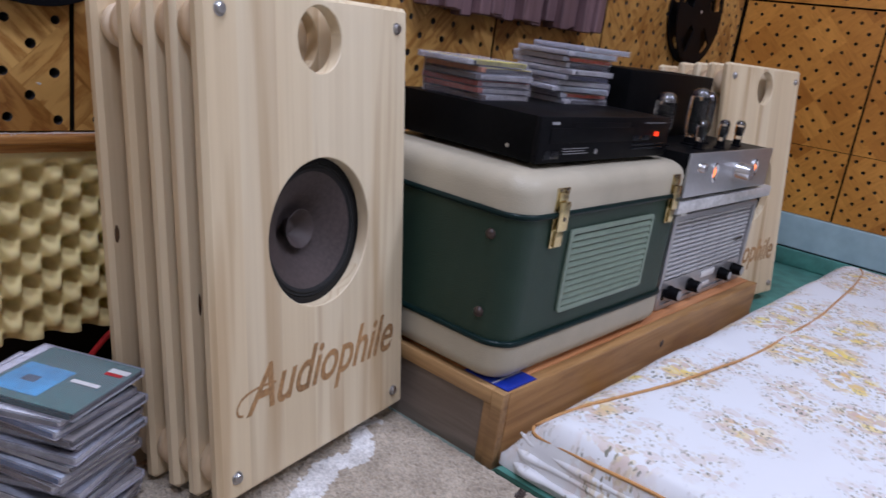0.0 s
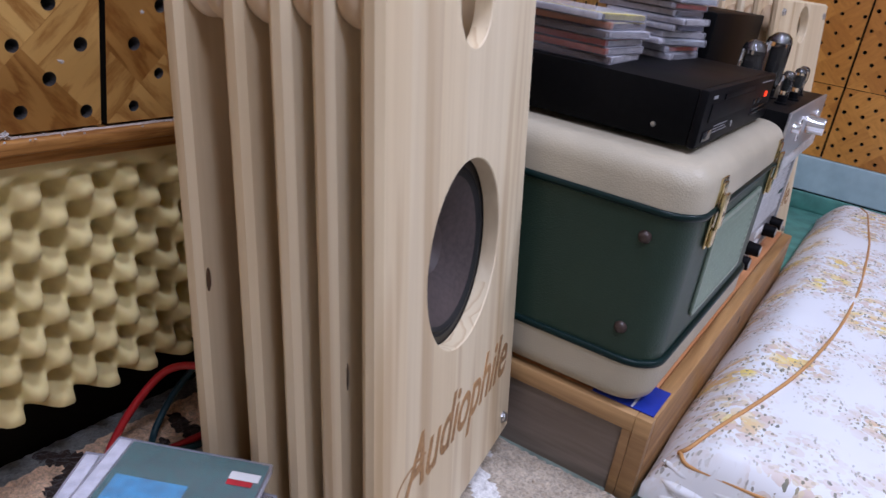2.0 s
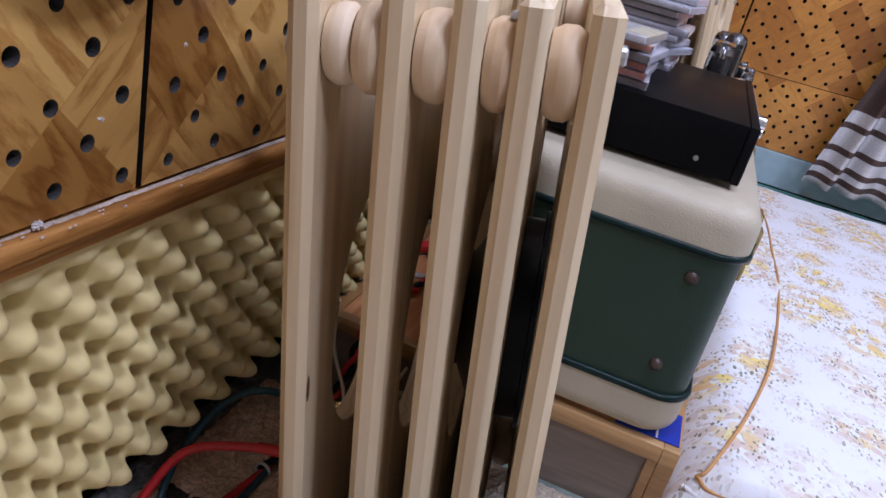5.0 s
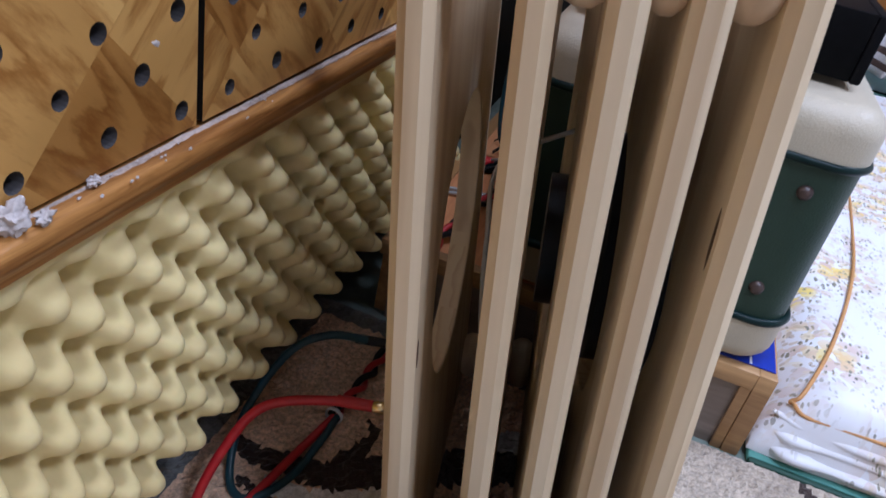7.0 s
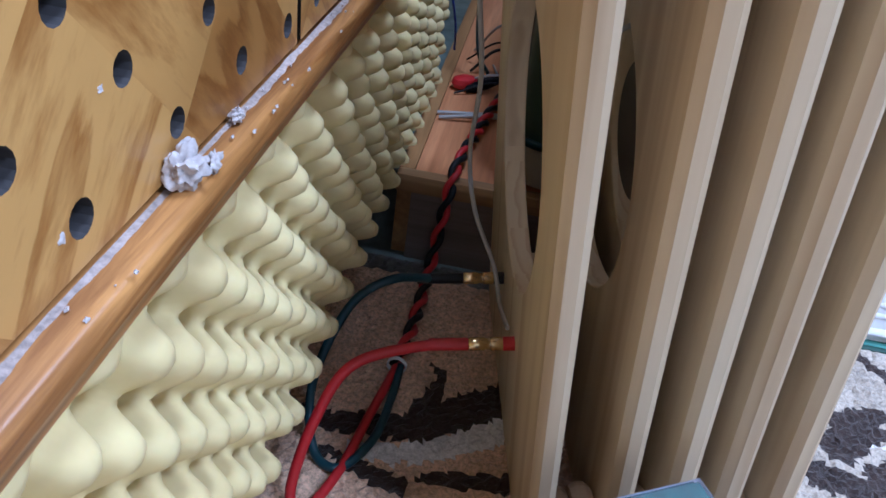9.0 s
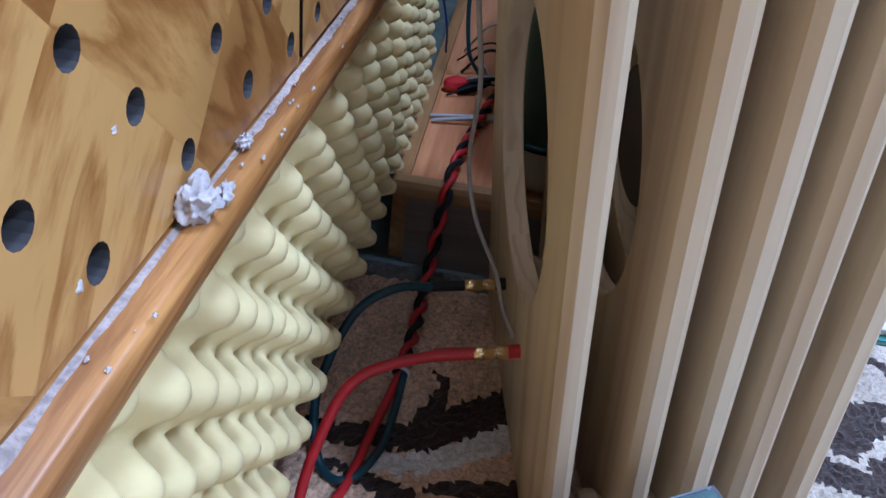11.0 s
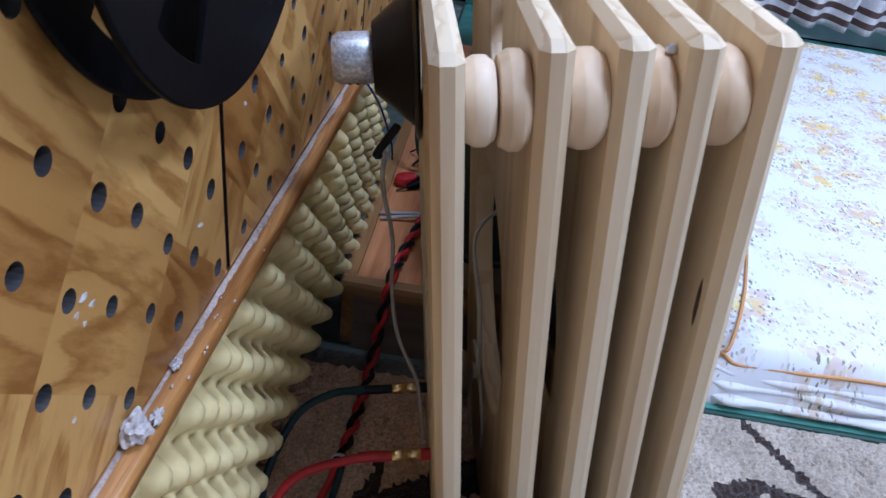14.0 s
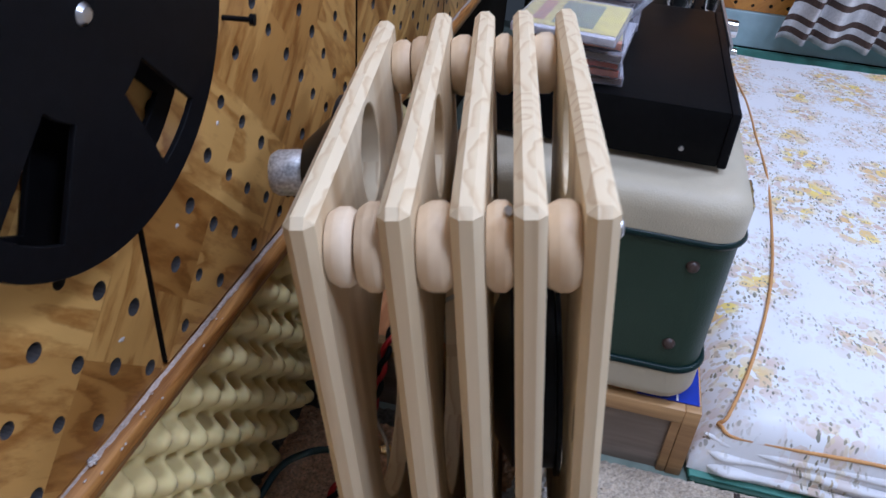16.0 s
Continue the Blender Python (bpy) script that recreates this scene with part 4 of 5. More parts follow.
    lathe_part("whizzer_cone", [(0.012, -0.046), (0.015, -0.040), (0.021, -0.029), (0.0285, -0.0205), (0.0280, -0.0200), (0.020, -0.028), (0.013, -0.040), (0.009, -0.042), (0.0, -0.038)], WHIZZER, d, r, 48, "small grey inner cone")
    # small driver on the rear board
    r = Matrix.Translation((SLABS[-1] - THICK - 0.0003, 0.0, 0.234)) @ FACE_X @ pose(0, 0, 0, 180, 0, 0)
    d = lathe_part("rear_driver", [(0.0, 0.001), (0.064, 0.001), (0.066, 0.003), (0.062, 0.005), (0.054, 0.006), (0.038, 0.024), (0.028, 0.036), (0.0, 0.036)], BLACK_METAL, top, r, 40, "small black basket driver on the rear board")
    lathe_part("magnet", [(0.0, 0.0365), (0.0195, 0.0365), (0.0202, 0.038), (0.0202, 0.062), (0.017, 0.0675), (0.0, 0.0685)], MAGNET, d, r, 32, "speckled zinc magnet can")
    for k in range(3):
        bm = bmesh.new()
        add_box(bm, (-0.006, 0.0197, 0.042 + 0.006 * k), (0.006 - 0.002 * k, 0.0206, 0.0445 + 0.006 * k))
        o = part("printed_mark", bm, BLACK_PLASTIC, d)
        o.matrix_local = r @ pose(0, 0, 0, 0, 0, 20)
    lettering("burnt_lettering", "Audiophile", 0.086, Matrix.Translation((SLABS[0] + 0.0002, 0.006, -0.206)) @ FACE_X @ Matrix.Diagonal((0.81, 1, 1, 1)), BURNT, top, 0.42, "burnt brown slanting lettering")
    bm = bmesh.new()
    add_tube(bm, [Vector((0, y, z)) for y, z, _ in spline([(-0.095, -0.176, 0), (-0.124, -0.174, 0), (-0.149, -0.178, 0), (-0.161, -0.188, 0), (-0.161, -0.199, 0), (-0.153, -0.203, 0)], 8)], 0.0017, 8)
    for v in bm.verts:
        v.co.x = SLABS[0] + 0.0002 + 0.2 * v.co.x
    part("lettering_flourish", bm, BURNT, top, "burnt brown curling stroke", 60)
    return top


KNOT = plain("dark_knot", (0.09, 0.045, 0.02), 0.6, 0, 0.4, 90)
BLACK_METAL = plain("black_enamel", (0.012, 0.012, 0.013), 0.3)
MAGNET = plain("speckled_zinc", (0.48, 0.49, 0.52), 0.4, 0.6, 0.6, 120)
n1, v1 = Vector((0.97725, 0.17003, 0.12678)), Vector((-0.12430, -0.02514, 0.99193))
u1 = v1.cross(n1)
SPK = Matrix(((n1.x, u1.x, v1.x, 0.3283), (n1.y, u1.y, v1.y, 0.5973), (n1.z, u1.z, v1.z, 0.3481), (0, 0, 0, 1)))
first = loudspeaker(SPK, "loudspeaker of five pale pine boards leaning back on a rug")
SPK2 = pose(0, 0, 0, 0, 0, -17.2) @ SPK.to_3x3().to_4x4()
SPK2.translation = Vector((0.396, 2.19, 0.654)) - SPK2.to_3x3() @ Vector((0.0, 0.1945, 0.311))
copy_thing(first, SPK2)
tagged(first, group="pair of slatted loudspeakers")


# ---- binding posts and cables behind the near loudspeaker ----
def binding_post(place, mat, label):
    m = SPK.to_3x3().to_4x4() @ FACE_X @ pose(0, 0, 0, 180, 0, 0)
    m.translation = Vector(place)
    top = thing("speaker_plug", m, label, "plug", "speaker plugs")
    lathe_part("collar", [(0.0, 0.0), (0.0062, 0.0), (0.0062, 0.010), (0.0, 0.010)], mat, top)
    lathe_part("barrel", [(0.0, 0.0102), (0.0056, 0.0102), (0.0060, 0.012), (0.0060, 0.020), (0.0050, 0.021), (0.0050, 0.025), (0.0058, 0.026), (0.0058, 0.038), (0.0048, 0.040), (0.0, 0.040)], GOLD, top, label="gold-plated plug barrel")
    return m


def on_slab(y, z):
    return SPK @ Vector((SLABS[-1] - THICK, y, z))


pr, pt = on_slab(-0.0565, -0.167), on_slab(0.048, -0.176)
back = -(SPK.to_3x3() @ Vector((1, 0, 0)))
binding_post(pr, RED_CABLE, "gold speaker plug with red collar screwed into the rear board")
binding_post(pt, BLACK_CABLE, "gold speaker plug with black collar screwed into the rear board")
e1, e2 = pr + back * 0.040, pt + back * 0.040
cable("speaker_cable", [e1, e1 + back * 0.03, (0.034, 0.470, 0.136), (0.010, 0.438, 0.092), (0.0, 0.408, 0.035), (0.014, 0.400, 0.022), (0.032, 0.448, 0.021), (0.044, 0.522, 0.022), (0.056, 0.592, 0.024)], 0.0048, RED_CABLE, "thick red speaker cable looping down to the rug")
cable("speaker_cable", [e2, e2 + back * 0.03, (0.042, 0.578, 0.148), (0.008, 0.558, 0.122), (-0.012, 0.512, 0.063), (0.002, 0.467, 0.024), (0.030, 0.452, 0.021), (0.054, 0.492, 0.022), (0.060, 0.552, 0.024), (0.060, 0.592, 0.026)], 0.0044, TEAL_CABLE, "thick dark teal speaker cable looping down to the rug")
cable("heat_shrink_sleeve", [e1, e1 + back * 0.02, e1 + back * 0.034], 0.0056, RED_CABLE, "red sleeve over the end of the speaker cable")
cable("heat_shrink_sleeve", [e2, e2 + back * 0.024, e2 + back * 0.045], 0.0052, BLACK_CABLE, "black sleeve over the end of the speaker cable")
run = spline([(0.056, 0.592, 0.025), (0.060, 0.655, 0.024), (0.061, 0.72, 0.025), (0.062, 0.775, 0.045), (0.068, 0.810, 0.122), (0.072, 0.85, 0.142), (0.085, 0.95, 0.140), (0.100, 1.05, 0.139), (0.13, 1.2, 0.139)], 24)
for k, (mat_, lab) in enumerate(((RED_CABLE, "red strand of a twisted cable pair"), (BLACK_CABLE, "black strand of a twisted cable pair"))):
    bm, pts, length = bmesh.new(), [], 0.0
    for i, p in enumerate(run):
        length += (p - run[i - 1]).length if i else 0
        d = (run[min(i + 1, len(run) - 1)] - run[max(i - 1, 0)]).normalized()
        s = d.cross(Vector((0, 0, 1))).normalized()
        a = length / 0.0095 + math.pi * k
        pts.append(p + 0.0045 * (s * math.cos(a) + d.cross(s) * math.sin(a)))
    add_tube(bm, pts, 0.0042, 8)
    tagged(part("twisted_cable", bm, mat_, None, lab, 80), category="cable")
tie = lathe_part("cable_tie", [(0.0095, -0.0022), (0.0108, -0.0018), (0.0108, 0.0018), (0.0095, 0.0022)], WHITE_CARD, None, Matrix())
tie.matrix_world = look((0.056, 0.592, 0.026), (0.062, 0.70, 0.026))
tagged(tie, "white plastic cable tie round the speaker cables", "cable tie")
thin = [on_slab(0.0, 0.165) + back * 0.03, on_slab(0.0, 0.12) + back * 0.035, on_slab(0.03, 0.04) + back * 0.03, on_slab(0.07, -0.05) + back * 0.035, on_slab(0.05, -0.10) + back * 0.03, on_slab(0.035, -0.15) + back * 0.012, on_slab(0.0, -0.17) + back * 0.008, on_slab(-0.05, -0.155) + back * 0.006]
cable("thin_cable", thin, 0.0021, GREY_CABLE, "thin translucent grey wire hanging from the rear driver", per=14)
inner = [SPK @ Vector(p) for p in ((-0.09, 0.02, 0.10), (-0.150, 0.0, 0.07), (-0.152, -0.045, 0.02), (-0.150, -0.04, -0.06), (-0.148, 0.0, -0.115), (-0.147, 0.045, -0.14), (-0.150, 0.05, -0.19), (-0.152, 0.02, -0.24))]
cable("thin_cable", inner, 0.0021, GREY_CABLE, "thin grey wire hanging between the boards", per=14)
cable("thin_cable", [SPK @ Vector(p) for p in ((-0.145, -0.03, -0.19), (-0.147, -0.055, -0.13), (-0.147, -0.02, -0.095), (-0.146, 0.05, -0.11))], 0.0021, GREY_CABLE, "thin grey wire hanging between the boards", per=14)
b0 = on_slab(0.0, 0.175)
cable("driver_lead", [b0 + back * 0.02, b0 + back * 0.035 + Vector((0, 0, -0.025)), on_slab(0.0, 0.15) + back * 0.034], 0.0038, BLACK_CABLE, "black sleeved lead under the rear driver")

# clutter on the platform behind the loudspeaker
rnd = random.Random(21)
clutter = [("signal_cable", 0.0034, BLACK_CABLE, [(0.05, 1.13, 0.132), (0.10, 1.15, 0.140), (0.17, 1.18, 0.133), (0.26, 1.20, 0.133)], "black signal cable lying on the platform"),
           ("signal_cable", 0.0030, GREY_CABLE, [(0.02, 1.00, 0.132), (0.08, 1.01, 0.136), (0.14, 1.035, 0.132), (0.22, 1.05, 0.132)], "clear twin cable lying on the platform"),
           ("signal_cable", 0.0030, GREY_CABLE, [(0.025, 0.985, 0.132), (0.085, 0.998, 0.139), (0.15, 1.02, 0.132), (0.23, 1.03, 0.132)], "clear twin cable lying on the platform"),
           ("signal_cable", 0.0016, BLUE_CABLE, [(0.012, 0.86, 0.40), (0.02, 0.93, 0.34), (0.03, 0.98, 0.27), (0.03, 1.02, 0.22)], "thin blue wire hanging beside the foam"),
           ("signal_cable", 0.0032, TEAL_CABLE, [(0.05, 1.16, 0.36), (0.045, 1.15, 0.27), (0.055, 1.15, 0.18), (0.075, 1.17, 0.136)], "dark blue-grey cable hanging down to the platform"),
           ("signal_cable", 0.0018, GREY_CABLE, [(0.08, 1.22, 0.132), (0.11, 1.12, 0.134), (0.16, 1.08, 0.132), (0.21, 1.16, 0.132)], "thin grey wire lying on the platform")]
for k in range(5):
    y = 1.08 + 0.05 * k
    clutter.append(("signal_cable", 0.0016 + 0.0004 * (k % 3), (BLACK_CABLE, GREY_CABLE, RUBBER)[k % 3],
                    [(0.03 + rnd.uniform(0, 0.02), y, 0.131), (0.09, y + rnd.uniform(-0.05, 0.05), 0.150 + 0.012 * k), (0.16, y + rnd.uniform(-0.05, 0.06), 0.141), (0.24, y + 0.04, 0.131)], "tangled thin wire on the platform"))
for name, r_, m_, pts, lab in clutter:
    cable(name, pts, r_, m_, lab)
red = thing("red_connector", pose(0.045, 1.11, 0.128, 0, 0, 35), "red plastic connector shell lying among the cables", "connector")
lathe_part("shell", [(0.0, 0.002), (0.012, 0.004), (0.015, 0.011), (0.013, 0.018), (0.007, 0.021), (0.0, 0.022)], RED_CABLE, red, Matrix.Diagonal((1.5, 1.0, 1.0, 1)), 16)
plug = thing("black_plug", pose(0.065, 1.105, 0.1375, 0, 78, 30), "black cable plug lying on the platform", "plug")
lathe_part("body", [(0.0, -0.02), (0.0055, -0.018), (0.0075, -0.005), (0.0078, 0.02), (0.0045, 0.035), (0.0, 0.036)], BLACK_PLASTIC, plug, Matrix(), 14)


# ---- green portable case ----
def rounded_path(x0, x1, y0, y1, r, z, n=8):
    w, h = (x1 - x0) / 2, (y1 - y0) / 2
    return [Vector(((x0 + x1) / 2 + a, (y0 + y1) / 2 + b, z)) for a, b in rounded_rect(w, h, r, n)]


def add_loop_tube(bm, path, radius, sides=8):
    rings, n = [], len(path)
    for i, c in enumerate(path):
        d = (path[(i + 1) % n] - path[i - 1]).normalized()
        a = d.cross(Vector((0, 0, 1))).normalized()
        rings.append([bm.verts.new(c + radius * (a * math.cos(2 * math.pi * k / sides) + Vector((0, 0, 1)) * math.sin(2 * math.pi * k / sides))) for k in range(sides)])
    for i in range(n):
        r, s = rings[i], rings[(i + 1) % n]
        for k in range(sides):
            bm.faces.new((r[k], r[(k + 1) % sides], s[(k + 1) % sides], s[k]))
    bmesh.ops.recalc_face_normals(bm, faces=bm.faces)


def pillow_box(x0, x1, y0, y1, z0, z1, r_corner, r_edge, upward):
    """A rounded tray: vertical corners r_corner, one horizontal rim rounded by r_edge."""
    bm, rings, n = bmesh.new(), [], 7
    zs = [(0.0, 0.0)] + [(r_edge * (1 - math.cos(radians(90 * k / n))), r_edge * math.sin(radians(90 * k / n))) for k in range(n + 1)]
    base, tip = (z0, z1) if upward else (z1, z0)
    s = 1 if upward else -1
    levels = [(0.0, base)] + [(d, tip - s * r_edge + s * h) for d, h in zs[1:]]
    for d, z in levels:
        ring = [bm.verts.new((p.x, p.y, z)) for p in rounded_path(x0 + d, x1 - d, y0 + d, y1 - d, max(0.004, r_corner - d * 0.6), 0)]
        rings.append(ring)
    for a, b in zip(rings, rings[1:]):
        for k in range(len(a)):
            j = (k + 1) % len(a)
            bm.faces.new((a[k], a[j], b[j], b[k]))
    bm.faces.new(rings[-1]), bm.faces.new(rings[0])
    bmesh.ops.recalc_face_normals(bm, faces=bm.faces)
    return bm


CX0, CX1, CY0, CY1, CZ = 0.13, 0.502, 0.813, 1.360, 0.1315


def green_case():
    top = thing("portable_case", Matrix(), "vintage green and beige leatherette case with brass latches on a platform", "case")
    part("base", pillow_box(CX0, CX1, CY0, CY1, CZ, 0.196, 0.045, 0.028, False), BEIGE, top, "beige leatherette base", 40)
    part("lid", pillow_box(CX0, CX1, CY0, CY1, 0.397, 0.457, 0.045, 0.030, True), BEIGE, top, "beige leatherette lid", 40)
    bm = bmesh.new()
    low, high = ([bm.verts.new((p.x, p.y, z)) for p in rounded_path(CX0 + 0.003, CX1 - 0.003, CY0 + 0.003, CY1 - 0.003, 0.043, 0)] for z in (0.1965, 0.3965))
    for k in range(len(low)):
        j = (k + 1) % len(low)
        bm.faces.new((low[k], low[j], high[j], high[k]))
    bm.faces.new(low[::-1]), bm.faces.new(high)
    part("body", bm, GREEN, top, "green leatherette body", 40)
    for z in (0.1970, 0.3960):
        bm = bmesh.new()
        add_loop_tube(bm, rounded_path(CX0 + 0.001, CX1 - 0.001, CY0 + 0.001, CY1 - 0.001, 0.044, z), 0.0052)
        part("piping", bm, PIPING, top, "dark green piping", 80)
    for z in (0.3615, 0.2385):
        lathe_part("stud", [(0.0, 0.0065), (0.004, 0.006), (0.0075, 0.0035), (0.0085, 0.0), (0.0, 0.0)], BROWN_STUD, top, Matrix.Translation((0.448, CY0 + 0.0028, z)) @ pose(0, 0, 0, 90, 0, 0), 20, "dark brown domed stud")
    # louvred grille
    gx, gy0, gy1, gz0, gz1 = CX1 - 0.003, 0.948, 1.232, 0.228, 0.368
    gr = bmesh.new()
    outer, inner = rounded_rect((gy1 - gy0) / 2, (gz1 - gz0) / 2, 0.008), [rounded_rect((gy1 - gy0) / 2 - 0.009, (gz1 - gz0) / 2 - 0.009, 0.004)]
    add_plate(gr, outer, inner, gx + 0.0002, gx + 0.005, 0.0012)
    for v in gr.verts:
        v.co.y += (gy0 + gy1) / 2
        v.co.z += (gz0 + gz1) / 2
    g = part("grille", gr, GRILLE, top, "sage green louvred grille")
    box_part("grille_back", (gx + 0.0002, gy0 + 0.008, gz0 + 0.008), (gx + 0.0006, gy1 - 0.008, gz1 - 0.008), SEAM, g)
    n = 11
    for k in range(n):
        z = gz0 + 0.0105 + (gz1 - gz0 - 0.021) * (k + 0.5) / n
        bm = bmesh.new()
        ring = [(0.0008, -0.0046), (0.0046, -0.0046), (0.0052, -0.0030), (0.0020, 0.0040), (0.0008, 0.0040)]
        a, b = ([bm.verts.new((gx + x, y, z + h)) for x, h in ring] for y in (gy0 + 0.0092, gy1 - 0.0092))
        for i in range(5):
            bm.faces.new((a[i], a[(i + 1) % 5], b[(i + 1) % 5], b[i]))
        part("louvre", bm, GRILLE, g)
    for y in (0.905, 1.292):
        bm = bmesh.new()
        add_box(bm, (CX1 - 0.001, y - 0.016, 0.402), (CX1 + 0.0015, y + 0.016, 0.438), 0.0008)
        add_box(bm, (CX1 + 0.0016, y - 0.012, 0.406), (CX1 + 0.004, y + 0.012, 0.432), 0.001)
        latch = part("latch", bm, BRASS, top, "brass latch", 30)
        bm = bmesh.new()
        add_box(bm, (CX1 + 0.0052, y - 0.013, 0.372), (CX1 + 0.010, y + 0.013, 0.418), 0.002)
        add_box(bm, (CX1 - 0.001, y - 0.015, 0.345), (CX1 + 0.0022, y + 0.015, 0.3945), 0.0008)
        add_box(bm, (CX1 + 0.0024, y - 0.010, 0.347), (CX1 + 0.007, y + 0.010, 0.371), 0.0015)
        part("hasp", bm, BRASS, latch, "", 30)
        for dy in (-0.009, 0.009):
            lathe_part("rivet", [(0.0, 0.0015), (0.0018, 0.001), (0.0024, 0.0), (0.0, 0.0)], BROWN_STUD, latch, Matrix.Translation((CX1 + 0.0016, y + dy, 0.4350)) @ FACE_X, 10)
        lathe_part("keyhole", [(0.0, 0.0006), (0.0034, 0.0006), (0.0034, 0.0), (0.0, 0.0)], BROWN_STUD, latch, Matrix.Translation((CX1 + 0.0101, y, 0.392)) @ FACE_X, 12)
    return top


green_case()


# ---- disc player on the case ----
PX0, PX1, PY0, PY1, PZ0, PZ1 = 0.165, 0.462, 0.880, 1.302, 0.478, 0.548


def disc_player():
    top = thing("disc_player", Matrix.Translation((0, 0, -0.0125)), "black compact disc player with red display on the case", "disc player")
    box_part("cover", (PX0, PY0, PZ0), (PX1 - 0.012, PY1, PZ1), BLACK, top, 0.0015)
    box_part("front_panel", (PX1 - 0.0118, PY0 - 0.002, PZ0 - 0.001), (PX1, PY1 + 0.002, PZ1 + 0.0005), BLACK_PLASTIC, top, 0.003)
    f = PX1
    bits = [("display", (0.905, 0.508), (1.16, 0.531), BLACK_PLASTIC), ("drawer", (0.965, 0.5315), (1.145, 0.5395), BLACK_PLASTIC), ("key_strip", (1.165, 0.499), (1.285, 0.503), BLACK_GLOSS), ("key_strip", (1.165, 0.492), (1.285, 0.496), BLACK_GLOSS),
            ("power_key", (0.895, 0.484), (0.935, 0.497), BLACK_GLOSS), ("key", (1.165, 0.508), (1.195, 0.517), BLACK_GLOSS), ("key", (1.20, 0.508), (1.23, 0.517), BLACK_GLOSS)]
    for name, a, b, mt in bits:
        box_part(name, (f + 0.0002, a[0], a[1]), (f + 0.0016, b[0], b[1]), mt, top, 0.0004)
    box_part("display_digits", (f + 0.0004, 1.243, 0.515), (f + 0.0020, 1.258, 0.523), DIGIT_RED, top, label="red display digits")
    box_part("name_mark", (f + 0.0002, 0.905, 0.5365), (f + 0.0006, 0.925, 0.5405), LABEL_GREY, top)
    for k in range(3):
        box_part("small_print", (f + 0.0002, 0.945, 0.4905 + 0.004 * k), (f + 0.0005, 1.02 - 0.01 * (k % 2), 0.4915 + 0.004 * k), LABEL_GREY, top)
    box_part("small_print", (f + 0.0002, 1.20, 0.5385), (f + 0.0005, 1.28, 0.5395), LABEL_GREY, top)
    lathe_part("headphone_socket", [(0.0, 0.0018), (0.003, 0.0018), (0.0045, 0.0012), (0.0045, 0.0), (0.0, 0.0)], STEEL, top, Matrix.Translation((f + 0.0002, 1.045, 0.493)) @ FACE_X, 14)
    for x in (PX0 + 0.04, PX1 - 0.05):
        for y in (PY0 + 0.05, PY1 - 0.05):
            lathe_part("foot", [(0.0, 0.0), (0.017, 0.0), (0.019, 0.003), (0.019, 0.0078), (0.0, 0.0078)], RUBBER, top, Matrix.Translation((x, y, PZ0 - 0.008)), 20)
    lathe_part("cover_screw", [(0.0, 0.002), (0.003, 0.0015), (0.0035, 0.0), (0.0, 0.0)], STEEL, top, Matrix.Translation((0.405, PY0 - 0.0001, 0.495)) @ pose(0, 0, 0, 90, 0, 0), 12)
    return top


disc_player()


# ---- disc cases ----
CARD_CACHE = {}


def card(colour, rough=0.45):
    key = tuple(colour)
    if key not in CARD_CACHE:
        CARD_CACHE[key] = plain("printed_card", colour, rough, 0, 0.35, 30)
    return CARD_CACHE[key]


def disc_case(x, y, z, turn, colour, spine, label, group, art=False, hinge=(0.74, 0.73, 0.80)):
    """A jewel case, 142 by 125 by 10.3 mm: clear shell, paper card, tray, spine strips."""
    top = thing("disc_case", pose(x, y, z, 0, 0, turn), label, "disc case", group)
    box_part("shell", (-0.071, -0.0625, 0.0), (0.071, 0.0625, 0.0103), CASE_CLEAR, top, 0.0008, 1)
    box_part("booklet", (-0.056, -0.060, 0.0078), (0.0685, 0.060, 0.0092), card(colour), top)
    box_part("tray", (-0.056, -0.060, 0.0022), (0.0685, 0.060, 0.0068), card((0.05, 0.05, 0.055) if art or random.Random(int(z * 9000)).random() < 0.25 else (0.80, 0.79, 0.86)), top)
    box_part("hinge_strip", (-0.0695, -0.0605, 0.0012), (-0.058, 0.0605, 0.0088), card(hinge), top)
    for s in (-1, 1):
        box_part("spine", (-0.052, s * 0.0617 - 0.0004, 0.0018), (0.066, s * 0.0617 + 0.0004, 0.0078), card(spine), top)
    return top


def stack(x, y, z0, count, turn, spread, seed, group, colours):
    rnd, z = random.Random(seed), z0
    for k in range(count):
        c, s, *h = colours[k % len(colours)]
        disc_case(x + rnd.uniform(-spread, spread), y + rnd.uniform(-spread, spread), z, turn + rnd.uniform(-7, 7), c, s, "clear plastic disc case with printed card in a loose stack", group, hinge=h[0] if h else (0.74, 0.73, 0.80))
        z += 0.0106
    return z


mixed = [((0.30, 0.32, 0.36), (0.62, 0.62, 0.66)), ((0.30, 0.31, 0.36), (0.45, 0.46, 0.52)), ((0.55, 0.55, 0.58), (0.40, 0.42, 0.47)), ((0.20, 0.17, 0.15), (0.22, 0.20, 0.22)), ((0.42, 0.46, 0.55), (0.15, 0.22, 0.38))]
z = stack(0.256, 0.279, 0.0175, 15, 28, 0.007, 5, "stack of disc cases on the rug", mixed)
sheet = disc_case(0.248, 0.265, z, 33, (0.62, 0.62, 0.66), (0.35, 0.36, 0.40), "clear disc case with white printed inlay in a stack", "stack of disc cases on the rug")
sh = box_part("inlay_print", (-0.060, -0.045, 0.01035), (-0.030, -0.012, 0.0106), card((0.05, 0.07, 0.12)), sheet)
z += 0.0106
